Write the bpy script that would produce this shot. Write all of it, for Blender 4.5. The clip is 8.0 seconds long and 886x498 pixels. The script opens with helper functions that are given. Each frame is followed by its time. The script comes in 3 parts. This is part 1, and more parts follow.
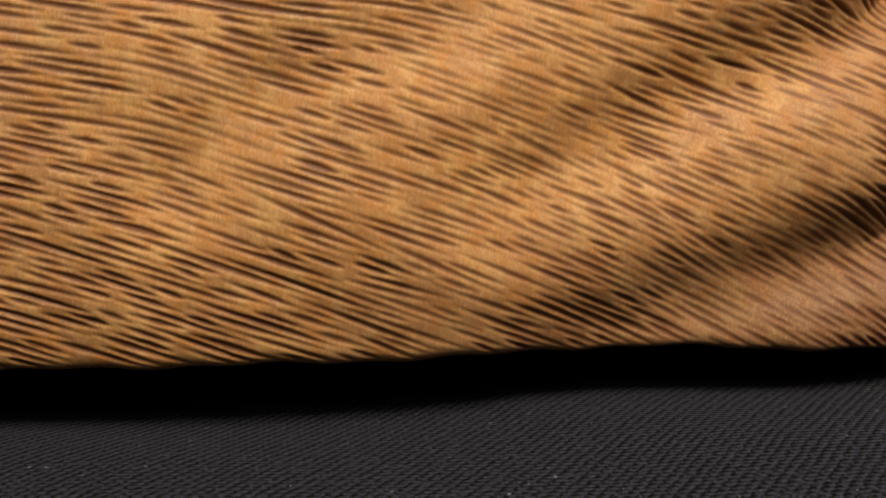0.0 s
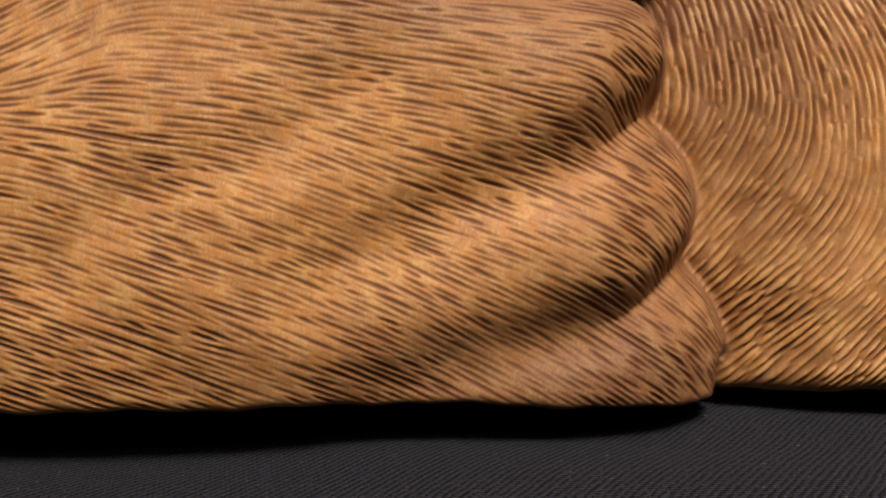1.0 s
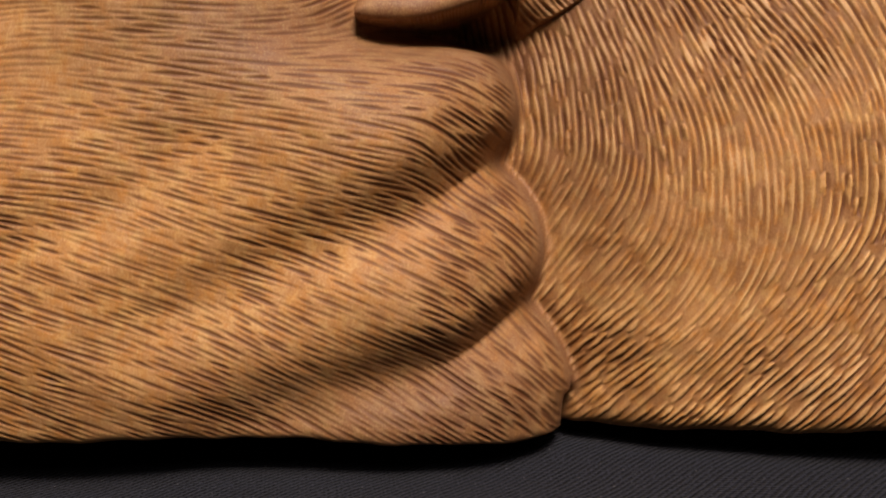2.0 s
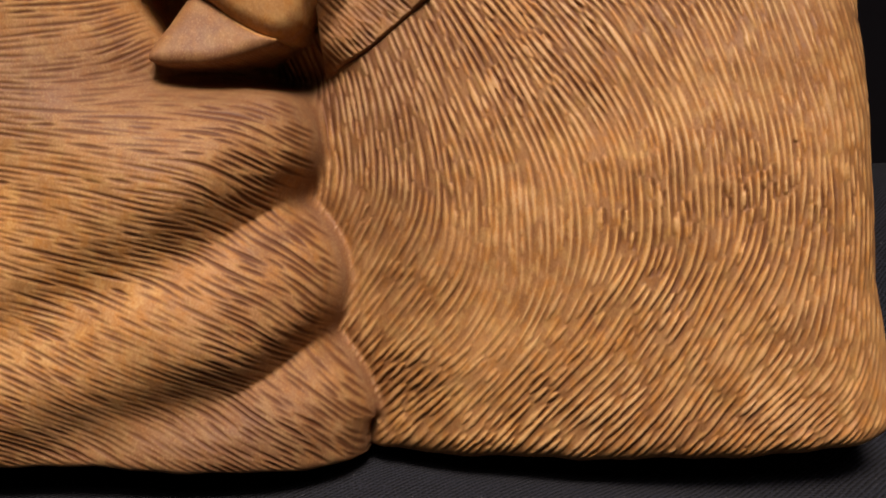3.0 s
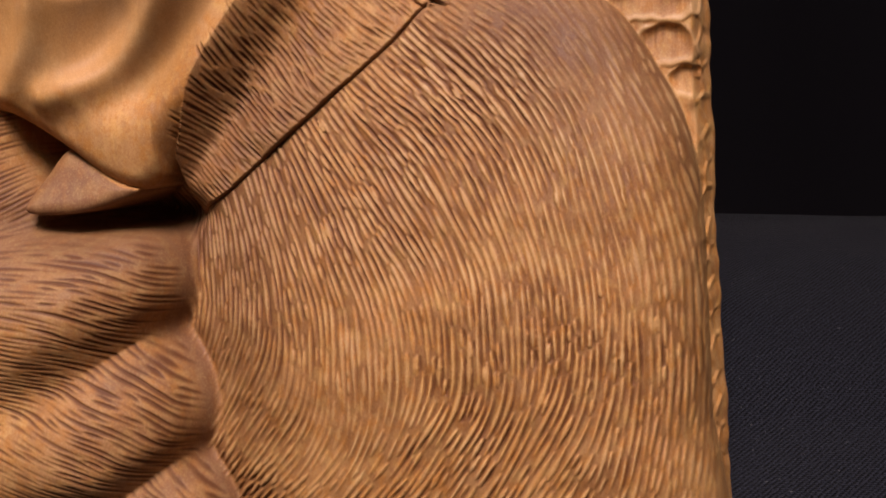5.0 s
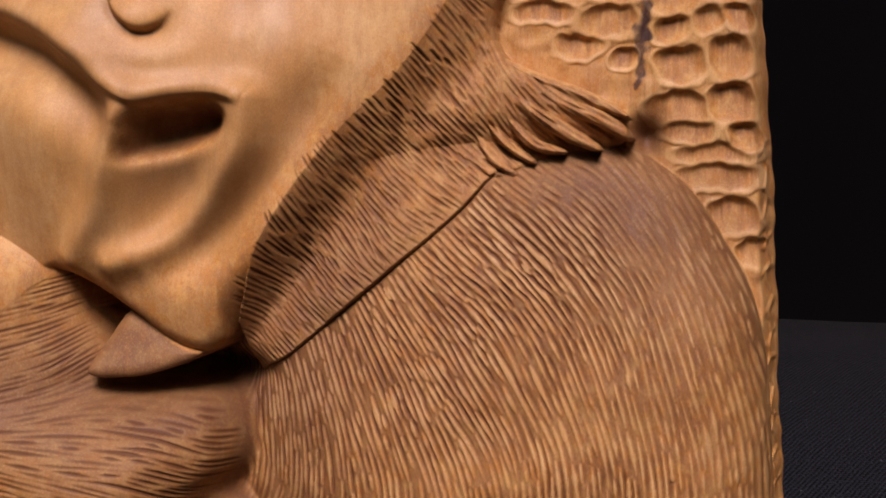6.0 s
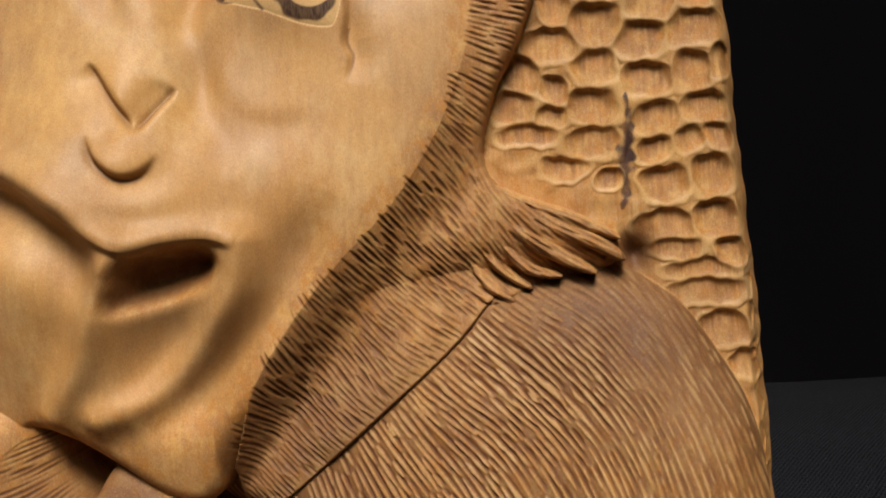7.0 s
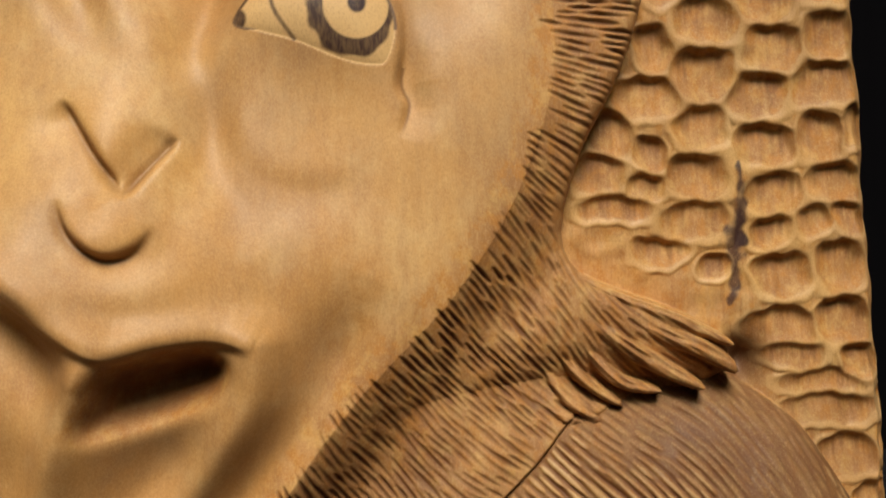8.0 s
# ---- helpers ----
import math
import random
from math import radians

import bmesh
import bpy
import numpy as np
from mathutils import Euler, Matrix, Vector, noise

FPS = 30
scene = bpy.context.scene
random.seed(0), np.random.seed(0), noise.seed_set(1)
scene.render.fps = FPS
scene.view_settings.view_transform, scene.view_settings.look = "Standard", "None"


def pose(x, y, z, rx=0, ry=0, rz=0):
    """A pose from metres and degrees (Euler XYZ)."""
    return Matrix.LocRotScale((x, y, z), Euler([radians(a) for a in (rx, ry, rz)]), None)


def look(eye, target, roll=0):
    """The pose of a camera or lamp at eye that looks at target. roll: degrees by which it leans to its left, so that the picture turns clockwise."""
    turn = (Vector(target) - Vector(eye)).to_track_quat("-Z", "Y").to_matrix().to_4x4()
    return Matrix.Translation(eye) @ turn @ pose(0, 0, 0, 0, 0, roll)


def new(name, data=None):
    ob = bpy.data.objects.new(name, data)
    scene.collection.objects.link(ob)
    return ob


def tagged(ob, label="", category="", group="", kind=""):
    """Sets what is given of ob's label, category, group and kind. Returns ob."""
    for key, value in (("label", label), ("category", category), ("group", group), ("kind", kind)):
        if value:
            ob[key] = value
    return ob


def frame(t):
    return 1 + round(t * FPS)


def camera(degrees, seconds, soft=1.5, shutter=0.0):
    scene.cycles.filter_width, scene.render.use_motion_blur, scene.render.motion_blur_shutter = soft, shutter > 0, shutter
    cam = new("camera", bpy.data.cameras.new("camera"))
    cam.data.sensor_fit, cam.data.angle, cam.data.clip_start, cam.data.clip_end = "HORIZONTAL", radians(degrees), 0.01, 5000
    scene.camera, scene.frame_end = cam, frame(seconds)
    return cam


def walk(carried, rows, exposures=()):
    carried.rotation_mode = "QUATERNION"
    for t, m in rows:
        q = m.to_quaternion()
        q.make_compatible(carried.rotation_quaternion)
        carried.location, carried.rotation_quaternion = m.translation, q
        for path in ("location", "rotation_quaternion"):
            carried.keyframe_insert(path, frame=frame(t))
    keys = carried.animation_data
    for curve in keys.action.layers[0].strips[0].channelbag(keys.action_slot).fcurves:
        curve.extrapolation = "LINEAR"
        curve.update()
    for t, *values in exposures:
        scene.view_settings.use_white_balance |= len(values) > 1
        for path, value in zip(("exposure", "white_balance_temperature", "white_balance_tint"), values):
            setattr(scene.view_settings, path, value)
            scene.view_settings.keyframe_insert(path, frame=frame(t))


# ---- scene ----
# ---- camera ----
cam = camera(45.4, 8.0, soft=1.8)
LEAN_BACK = 12.0   # the carved block leans back by this many degrees
BASE = 0.0205      # lifts the block's own frame so that the table lies at zero
BLOCK = pose(0, 0, BASE, -LEAN_BACK, 0, 0)
PATH = [
    (0, (-0.00591, 0.01165, 0.05602), (0.00487, 0.21003, 0.03304), -1.01),
    (0.5, (0.00579, 0.00128, 0.05839), (0.01774, 0.20044, 0.04444), -0.21),
    (1, (0.02007, -0.03215, 0.05763), (0.03438, 0.16726, 0.05188), -0.16),
    (1.2, (0.02808, -0.03901, 0.05844), (0.04460, 0.16026, 0.05382), -0.24),
    (2.3, (0.08570, -0.04866, 0.08043), (0.07788, 0.15056, 0.06465), 0.19),
    (2.5, (0.09602, -0.05077, 0.08113), (0.08861, 0.14862, 0.06735), -0.06),
    (3, (0.11951, -0.05243, 0.08396), (0.11108, 0.14691, 0.07009), -0.27),
    (3.5, (0.13620, -0.05501, 0.08859), (0.12748, 0.14426, 0.07389), -0.38),
    (4, (0.15861, -0.06082, 0.08998), (0.14510, 0.13813, 0.07460), -0.35),
    (4.2, (0.16367, -0.06035, 0.09520), (0.14460, 0.13812, 0.07961), -0.34),
    (5.3, (0.20294, -0.05208, 0.13593), (0.15819, 0.14160, 0.11393), -0.88),
    (5.5, (0.19806, -0.05196, 0.14296), (0.15407, 0.14210, 0.12279), -0.80),
    (6, (0.18005, -0.05417, 0.15693), (0.13972, 0.14112, 0.14150), -0.09),
    (6.5, (0.17657, -0.05488, 0.16433), (0.14495, 0.14211, 0.15043), -0.30),
    (7, (0.15043, -0.05450, 0.17791), (0.13492, 0.14473, 0.16967), -3.00),
    (7.5, (0.13193, -0.03498, 0.19037), (0.12689, 0.16495, 0.18945), -1.82),
    (8, (0.11938, -0.00274, 0.19353), (0.11941, 0.19714, 0.18652), -1.07),
]
walk(cam, [(t, BLOCK @ look(eye, target, roll)) for t, eye, target, roll in PATH],
     exposures=[(0.0, 0.03, 5800, 5), (1.0, 0.05, 5800, 11), (2.5, 0.04, 5800, 12), (4.2, 0.04, 5750, 12), (5.4, -0.22, 5650, 24), (6.6, -0.35, 5650, 15), (7.1, -0.27, 5400, -3), (8.0, -0.32, 5550, -5)])

# ---- world and lamps ----
world = bpy.data.worlds.new("world")
world.use_nodes = True
world.node_tree.nodes["Background"].inputs["Color"].default_value = (0.9, 0.75, 0.6, 1)
world.node_tree.nodes["Background"].inputs["Strength"].default_value = 0.03
scene.world = world


def spot_lamp(eye, aim, power, cone, radius, tone):
    data = bpy.data.lights.new("ceiling_spot", "SPOT")
    data.energy, data.color, data.shadow_soft_size = power, tone, radius
    data.spot_size, data.spot_blend = radians(cone), 0.6
    ob = new("ceiling_spot", data)
    ob.matrix_world = look(eye, aim)
    return ob


WARM, COOL = (1.0, 0.79, 0.61), (0.80, 0.86, 1.0)
spot_lamp((0.12, 0.02, 1.75), (0.08, 0.0, 0.1), 20.0, 28, 0.05, COOL)
spot_lamp((0.26, -0.60, 1.56), (0.10, 0.15, 0.1), 222.0, 32, 0.33, WARM)
# added fill: a wide unseen panel that lifts the darkest tones
general = bpy.data.lights.new("fill_panel", "AREA")
general.shape, general.size, general.energy, general.color = "SQUARE", 1.2, 11.0, (1.0, 0.86, 0.70)
new("fill_panel", general).matrix_world = look((0.2, -1.3, 1.88), (0.2, -1.2, 0.0))


# ---- materials ----
def material(name):
    m = bpy.data.materials.new(name)
    m.use_nodes = True
    nt = m.node_tree
    return m, nt, nt.nodes["Principled BSDF"]


def node(nt, kind, **values):
    n = nt.nodes.new(kind)
    for key, value in values.items():
        n.inputs[key].default_value = value
    return n


def link(nt, a, b):
    nt.links.new(a, b)


def maths(nt, op, a, b=None, clamp=False):
    n = nt.nodes.new("ShaderNodeMath")
    n.operation, n.use_clamp = op, clamp
    for i, v in enumerate((a, b)):
        if v is None:
            continue
        if isinstance(v, (int, float)):
            n.inputs[i].default_value = v
        else:
            link(nt, v, n.inputs[i])
    return n.outputs[0]


def blend(nt, fac, a, b, mode="MIX"):
    n = nt.nodes.new("ShaderNodeMix")
    n.data_type, n.blend_type = "RGBA", mode
    for sock, v in ((n.inputs["Factor"], fac), (n.inputs[6], a), (n.inputs[7], b)):
        if isinstance(v, (int, float, tuple)):
            sock.default_value = v
        else:
            link(nt, v, sock)
    return n.outputs[2]


def noise_at(nt, coords, scale, stretch=(1, 1, 1), detail=4.0, rough=0.55):
    mp = nt.nodes.new("ShaderNodeMapping")
    mp.inputs["Scale"].default_value = stretch
    link(nt, coords, mp.inputs["Vector"])
    n = node(nt, "ShaderNodeTexNoise", Scale=scale, Detail=detail, Roughness=rough)
    link(nt, mp.outputs[0], n.inputs["Vector"])
    return n.outputs["Fac"]


def span(nt, v, lo, hi, a=0.0, b=1.0):
    n = nt.nodes.new("ShaderNodeMapRange")
    link(nt, v, n.inputs[0])
    for i, x in enumerate((lo, hi, a, b)):
        n.inputs[i + 1].default_value = x
    return n.outputs[0]


def carved_wood():
    m, nt, bsdf = material("carved_wood")
    co = node(nt, "ShaderNodeTexCoord").outputs["Object"]

    def attribute(name):
        n = nt.nodes.new("ShaderNodeAttribute")
        n.attribute_name = name
        return n.outputs["Fac"]
    stain_shade, cut, burn, violet_shade = (attribute(a) for a in ("stain_shade", "cut", "burn", "violet_shade"))
    grain = noise_at(nt, co, 620, (1.0, 0.5, 0.14), 4, 0.6)
    broad = noise_at(nt, co, 26, (1.0, 1.0, 0.45), 3)
    blotch = noise_at(nt, co, 90, (1, 1, 0.6), 3)
    fleck = noise_at(nt, co, 1500, (1, 1, 0.25), 2)
    honey = blend(nt, span(nt, broad, 0.35, 0.65), (0.45, 0.218, 0.056, 1), (0.56, 0.320, 0.105, 1))
    pale = noise_at(nt, co, 75, (1, 1, 0.8), 6, 0.7)
    honey = blend(nt, span(nt, pale, 0.48, 0.66, 0.0, 0.6), honey, (0.66, 0.45, 0.21, 1))
    dusk = noise_at(nt, co, 36, (1, 1, 0.7), 6, 0.65)
    thumbed = noise_at(nt, co, 210, (1, 1, 0.35), 5, 0.7)
    honey = blend(nt, span(nt, thumbed, 0.46, 0.68, 0.0, 0.5), honey, (0.36, 0.175, 0.055, 1))
    honey = blend(nt, span(nt, dusk, 0.42, 0.66, 0.0, 0.60), honey, (0.29, 0.160, 0.082, 1))
    walnut = blend(nt, span(nt, blotch, 0.35, 0.65), (0.25, 0.098, 0.024, 1), (0.50, 0.262, 0.092, 1))
    base = blend(nt, maths(nt, "ADD", stain_shade, span(nt, blotch, 0.3, 0.7, -0.15, 0.15), True), honey, walnut)
    base = blend(nt, maths(nt, "MULTIPLY", span(nt, grain, 0.42, 0.72, 0.0, 0.5), span(nt, stain_shade, 0.0, 0.5, 0.4, 1.0)), base, (0.26, 0.11, 0.033, 1))
    base = blend(nt, maths(nt, "MULTIPLY", span(nt, fleck, 0.56, 0.72, 0.0, 0.25), span(nt, stain_shade, 0.1, 0.4, 0.15, 1.0)), base, (0.60, 0.38, 0.17, 1))
    amber = noise_at(nt, co, 420, (1, 1, 0.7), 5, 0.7)
    base = blend(nt, maths(nt, "MULTIPLY", span(nt, amber, 0.46, 0.62), span(nt, stain_shade, 0.12, 0.35, 0.2, 0.8)), base, (0.42, 0.178, 0.032, 1))
    gold = noise_at(nt, co, 260, (1, 1, 0.8), 4, 0.7)
    base = blend(nt, maths(nt, "MULTIPLY", span(nt, gold, 0.48, 0.66), span(nt, stain_shade, 0.12, 0.35, 0.0, 0.42)), base, (0.62, 0.39, 0.125, 1))
    base = blend(nt, maths(nt, "MULTIPLY", violet_shade, 0.9), base, (0.090, 0.041, 0.026, 1))
    base = blend(nt, span(nt, stain_shade, 0.15, -0.4, 0.0, 0.72), base, (0.70, 0.455, 0.200, 1))
    pores = noise_at(nt, co, 3400, (1, 1, 0.5), 2, 0.7)
    base = blend(nt, span(nt, pores, 0.50, 0.70, 0.0, 0.22), base, (0.20, 0.085, 0.022, 1))
    base = blend(nt, span(nt, pores, 0.50, 0.30, 0.0, 0.18), base, (0.72, 0.48, 0.20, 1))
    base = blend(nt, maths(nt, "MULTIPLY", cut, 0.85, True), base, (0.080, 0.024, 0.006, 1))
    base = blend(nt, maths(nt, "MULTIPLY", burn, span(nt, fleck, 0.40, 0.68, 1.0, 0.84)), base, (0.030, 0.011, 0.012, 1))
    link(nt, base, bsdf.inputs["Base Color"])
    link(nt, maths(nt, "ADD", span(nt, blotch, 0.3, 0.7, 0.42, 0.58), span(nt, stain_shade, 0.1, 0.7, 0.0, 0.16)), bsdf.inputs["Roughness"])
    bsdf.inputs["Specular IOR Level"].default_value = 0.30
    bump = node(nt, "ShaderNodeBump", Strength=0.14, Distance=0.0003)
    link(nt, maths(nt, "ADD", grain, maths(nt, "MULTIPLY", fleck, 0.5)), bump.inputs["Height"])
    link(nt, bump.outputs[0], bsdf.inputs["Normal"])
    return m


def black_twill():
    m, nt, bsdf = material("black_twill")
    uv = node(nt, "ShaderNodeTexCoord").outputs["UV"]
    warp_n = node(nt, "ShaderNodeTexNoise", Scale=60.0, Detail=2.0)
    link(nt, uv, warp_n.inputs["Vector"])
    v = nt.nodes.new("ShaderNodeVectorMath")
    v.operation = "MULTIPLY_ADD"
    link(nt, warp_n.outputs["Color"], v.inputs[0])
    v.inputs[1].default_value, v.inputs[2].default_value = (0.0012, 0.0012, 0), (0, 0, 0)
    add = nt.nodes.new("ShaderNodeVectorMath")
    add.operation = "ADD"
    link(nt, uv, add.inputs[0])
    link(nt, v.outputs[0], add.inputs[1])

    def stripes(angle, pitch):
        mp = nt.nodes.new("ShaderNodeMapping")
        mp.inputs["Rotation"].default_value = (0, 0, radians(angle))
        link(nt, add.outputs[0], mp.inputs["Vector"])
        w = node(nt, "ShaderNodeTexWave", Scale=0.314 / pitch, Distortion=0.0)
        w.wave_profile = "SIN"
        link(nt, mp.outputs[0], w.inputs["Vector"])
        return w.outputs["Fac"]
    wale, thread = stripes(38, 0.0013), stripes(90, 0.0009)
    weave = maths(nt, "ADD", wale, maths(nt, "MULTIPLY", thread, 0.45))
    fuzz = noise_at(nt, uv, 1500, (1, 1, 1), 2)
    lint = noise_at(nt, uv, 800, (1, 1, 1), 1)
    base = blend(nt, span(nt, weave, 0.70, 1.35), (0.0010, 0.0010, 0.0014, 1), (0.0195, 0.0205, 0.0290, 1))
    base = blend(nt, span(nt, fuzz, 0.50, 0.68, 0.0, 0.8), base, (0.034, 0.036, 0.050, 1))
    base = blend(nt, span(nt, lint, 0.745, 0.765), base, (0.10, 0.10, 0.10, 1))
    link(nt, base, bsdf.inputs["Base Color"])
    bsdf.inputs["Roughness"].default_value = 0.85
    bsdf.inputs["Specular IOR Level"].default_value = 0.09
    bsdf.inputs["Sheen Weight"].default_value = 0.02
    bump = node(nt, "ShaderNodeBump", Strength=0.8, Distance=0.0005)
    link(nt, maths(nt, "ADD", weave, maths(nt, "MULTIPLY", fuzz, 0.4)), bump.inputs["Height"])
    link(nt, bump.outputs[0], bsdf.inputs["Normal"])
    return m


def plain_paint(name, tone, rough=0.8):
    m, nt, bsdf = material(name)
    co = node(nt, "ShaderNodeTexCoord").outputs["Object"]
    dark = tuple(c * 0.85 for c in tone) + (1,)
    link(nt, blend(nt, noise_at(nt, co, 3.0), dark, tone + (1,)), bsdf.inputs["Base Color"])
    bsdf.inputs["Roughness"].default_value = rough
    return m


WOOD = carved_wood()
TWILL = black_twill()
VELVET = plain_paint("black_velvet", (0.085, 0.075, 0.094), 0.95)
WALL = plain_paint("wall_paint", (0.45, 0.40, 0.34))
CEIL = plain_paint("ceiling_paint", (0.7, 0.68, 0.64))
FLOOR = plain_paint("floor_carpet", (0.10, 0.08, 0.07), 0.95)


# ---- the room ----
def slab(name, lo, hi, mat):
    bm = bmesh.new()
    bmesh.ops.create_cube(bm, size=1.0)
    for v in bm.verts:
        v.co = [a + (c + 0.5) * (b - a) for c, a, b in zip(v.co, lo, hi)]
    me = bpy.data.meshes.new(name)
    bm.to_mesh(me)
    bm.free()
    me.materials.append(mat)
    return tagged(new(name, me), kind="structure")


slab("floor", (-3, -3, -0.90), (3, 3, -0.75), FLOOR)
slab("ceiling", (-3, -3, 1.9), (3, 3, 2.05), CEIL)
slab("wall_west", (-3.15, -3, -0.9), (-3, 3, 2.05), WALL)
slab("wall_east", (3, -3, -0.9), (3.15, 3, 2.05), WALL)
slab("wall_south", (-3.15, -3.15, -0.9), (3.15, -3, 2.05), WALL)
slab("wall_north", (-3.15, 3, -0.9), (3.15, 3.15, 2.05), WALL)


def table():
    bm = bmesh.new()
    bmesh.ops.create_cube(bm, size=1.0)
    for v in bm.verts:
        v.co = (v.co.x * 1.8, 0.14 + v.co.y * 0.6, -0.026 + v.co.z * 0.03)
    bmesh.ops.bevel(bm, geom=list(bm.edges), offset=0.004, segments=2, affect="EDGES")
    top = bpy.data.meshes.new("tabletop")
    bm.to_mesh(top)
    bm.free()
    top.materials.append(FLOOR)
    root = tagged(new("table"), "long plain table under a black cloth", "table")
    root.location = (0, 0.25, -0.75)
    ob = new("tabletop", top)
    ob.parent, ob.matrix_parent_inverse = root, Matrix.Translation((0, -0.25, 0.75))
    bm = bmesh.new()
    bmesh.ops.create_cone(bm, segments=16, radius1=0.016, radius2=0.02, depth=0.71, cap_ends=True)
    leg = bpy.data.meshes.new("leg")
    bm.to_mesh(leg)
    bm.free()
    leg.materials.append(FLOOR)
    for sx in (-0.82, 0.82):
        for sy in (-0.08, 0.33):
            ob = new("leg", leg)
            ob.parent = root
            ob.location = (sx, sy - 0.25, 0.355)


table()


def smooth01(x):
    x = np.clip(x, 0, 1)
    return x * x * (3 - 2 * x)


def curve(points, closed=False, n=5):
    """Catmull-Rom points through a few corners."""
    p = np.array(points, float)
    out = []
    m = len(p)
    for i in range(m if closed else m - 1):
        if closed:
            a, b, c, d = p[(i - 1) % m], p[i], p[(i + 1) % m], p[(i + 2) % m]
        else:
            a, b, c, d = p[max(i - 1, 0)], p[i], p[i + 1], p[min(i + 2, m - 1)]
        for t in np.arange(n) / n:
            out.append(0.5 * (2 * b + (c - a) * t + (2 * a - 5 * b + 4 * c - d) * t * t + (3 * b - 3 * c + d - a) * t ** 3))
    if not closed:
        out.append(p[-1])
    return np.array(out)


def cloth_sheet(name, xs, run, y, z, ripple, label, mat):
    X, Y = np.meshgrid(xs, y, indexing="ij")
    Z = np.repeat(z[None, :], len(xs), 0)
    dy, dz = ripple(X, Y, Z)
    verts = np.stack([X, Y + dy, Z + dz], -1).reshape(-1, 3)
    nx, ny = len(xs), len(run)
    i, j = np.meshgrid(np.arange(nx - 1), np.arange(ny - 1), indexing="ij")
    a = (i * ny + j).ravel()
    quads = np.stack([a, a + ny, a + ny + 1, a + 1], 1)
    me = bpy.data.meshes.new(name)
    me.from_pydata(verts.tolist(), [], quads.tolist())
    layer = me.uv_layers.new(name="UVMap")
    u = np.repeat(xs[:, None], ny, 1).reshape(-1)
    w = np.repeat(run[None, :], nx, 0).reshape(-1)
    idx = quads.reshape(-1)
    layer.data.foreach_set("uv", np.stack([u[idx], w[idx]], 1).ravel())
    me.polygons.foreach_set("use_smooth", [True] * len(quads))
    me.materials.append(mat)
    ob = new(name, me)
    mod = ob.modifiers.new("thickness", "SOLIDIFY")
    mod.thickness, mod.offset = 0.0008, -1
    return tagged(ob, label, "cloth")


def table_cloth():
    """It lies on the table, rises over a low step behind the block and falls away again."""
    side = curve([(-0.16, 0.0045), (-0.05, 0.0045), (0.06, 0.0045), (0.13, 0.0050), (0.165, 0.001), (0.20, -0.004), (0.235, -0.0045), (0.27, 0.001), (0.30, 0.011), (0.335, 0.0215), (0.37, 0.0255), (0.41, 0.0235), (0.45, 0.015), (0.485, -0.006), (0.505, -0.06), (0.51, -0.2)], n=16)
    y, z = side.T
    run = np.concatenate([[0], np.cumsum(np.hypot(np.diff(y), np.diff(z)))])

    def ripple(X, Y, Z):
        soft = np.exp(-((Y - 0.37) / 0.07) ** 2)
        lump = 0.0010 * np.sin(X * 41 + 1.7 * np.sin(Y * 37)) * np.sin(Y * 53 + X * 13)
        return 0 * X, 0.003 * np.sin(X * 19 + 0.6) * soft + lump
    return cloth_sheet("tablecloth", np.linspace(-0.75, 0.75, 181), run, y, z, ripple, "black twill cloth spread over the table under the carving", TWILL)


def backdrop_cloth():
    run = np.linspace(0, 2.2, 60)

    def ripple(X, Y, Z):
        return 0.03 * np.sin(X * 9 + 0.4 * np.sin(Z * 2)) + 0.012 * np.sin(X * 23 + 1), 0 * X
    return cloth_sheet("backdrop_curtain", np.linspace(-1.6, 1.6, 161), run, np.full(60, 1.35), 1.45 - run, ripple, "black cloth hanging in folds behind the table", VELVET)


table_cloth()
backdrop_cloth()


# ---- the carving ----
# All lengths below are millimetres in the block's own frame: U to the right, V up, H towards the viewer.
STEP = 0.23
BACK = -26.0
rng = np.random.default_rng(7)

RIGHT_EDGE = [(22, 210.6), (40, 211.2), (62, 209.6), (78, 208.5), (96, 207.0), (129, 205.6), (161, 203.8), (185, 201.6), (213, 200.0), (241, 198.3), (300, 194)]
BOTTOM_EDGE = [(-120, 26), (-30, 25.5), (18, 25.4), (45, 24.6), (63, 23.4), (92, 22.4), (115, 23.0), (150, 23.8), (172, 24.6), (188, 25.6), (200, 27.2), (210, 29.5)]


def along(table_, x):
    t = np.array(table_, float)
    return np.interp(x, t[:, 0], t[:, 1])


def right_edge(v):
    e = 1.6 + along(RIGHT_EDGE, v) + 0.16 * np.sin(v * 0.62 + 1.5 * np.sin(v * 0.13)) + 0.25 * np.sin(v * 0.21 + 1.3)
    r = 6.0
    d = np.clip(r - (v - 25.0), 0, r)
    return e - (r - np.sqrt(np.maximum(r * r - d * d, 0)))


us = np.concatenate([np.arange(-112, -60, 2.0), np.arange(-60, 209.01, STEP)])
vs = np.concatenate([np.arange(22, 248, STEP), np.arange(248, 301, 2.0)])
U, V = (a.astype(np.float32) for a in np.meshgrid(us, vs, indexing="ij"))
# the outline of the block bends the grid near its lower and right borders
low = along(BOTTOM_EDGE, U) - 1.4 + 0.6 * smooth01((U - 84) / 10) - 0.5 * smooth01((U - 88) / 8) + 0.25 * np.sin(U * 0.21) + 0.15 * np.sin(U * 0.53)
V = (V + (low - 22) * np.clip(1 - (V - 22) / 25, 0, 1) ** 2).astype(np.float32)
U = (U + (right_edge(V) - 209) * np.clip(1 - (209 - U) / 25, 0, 1) ** 2).astype(np.float32)
EDGE_R = (right_edge(V) - U).astype(np.float32)


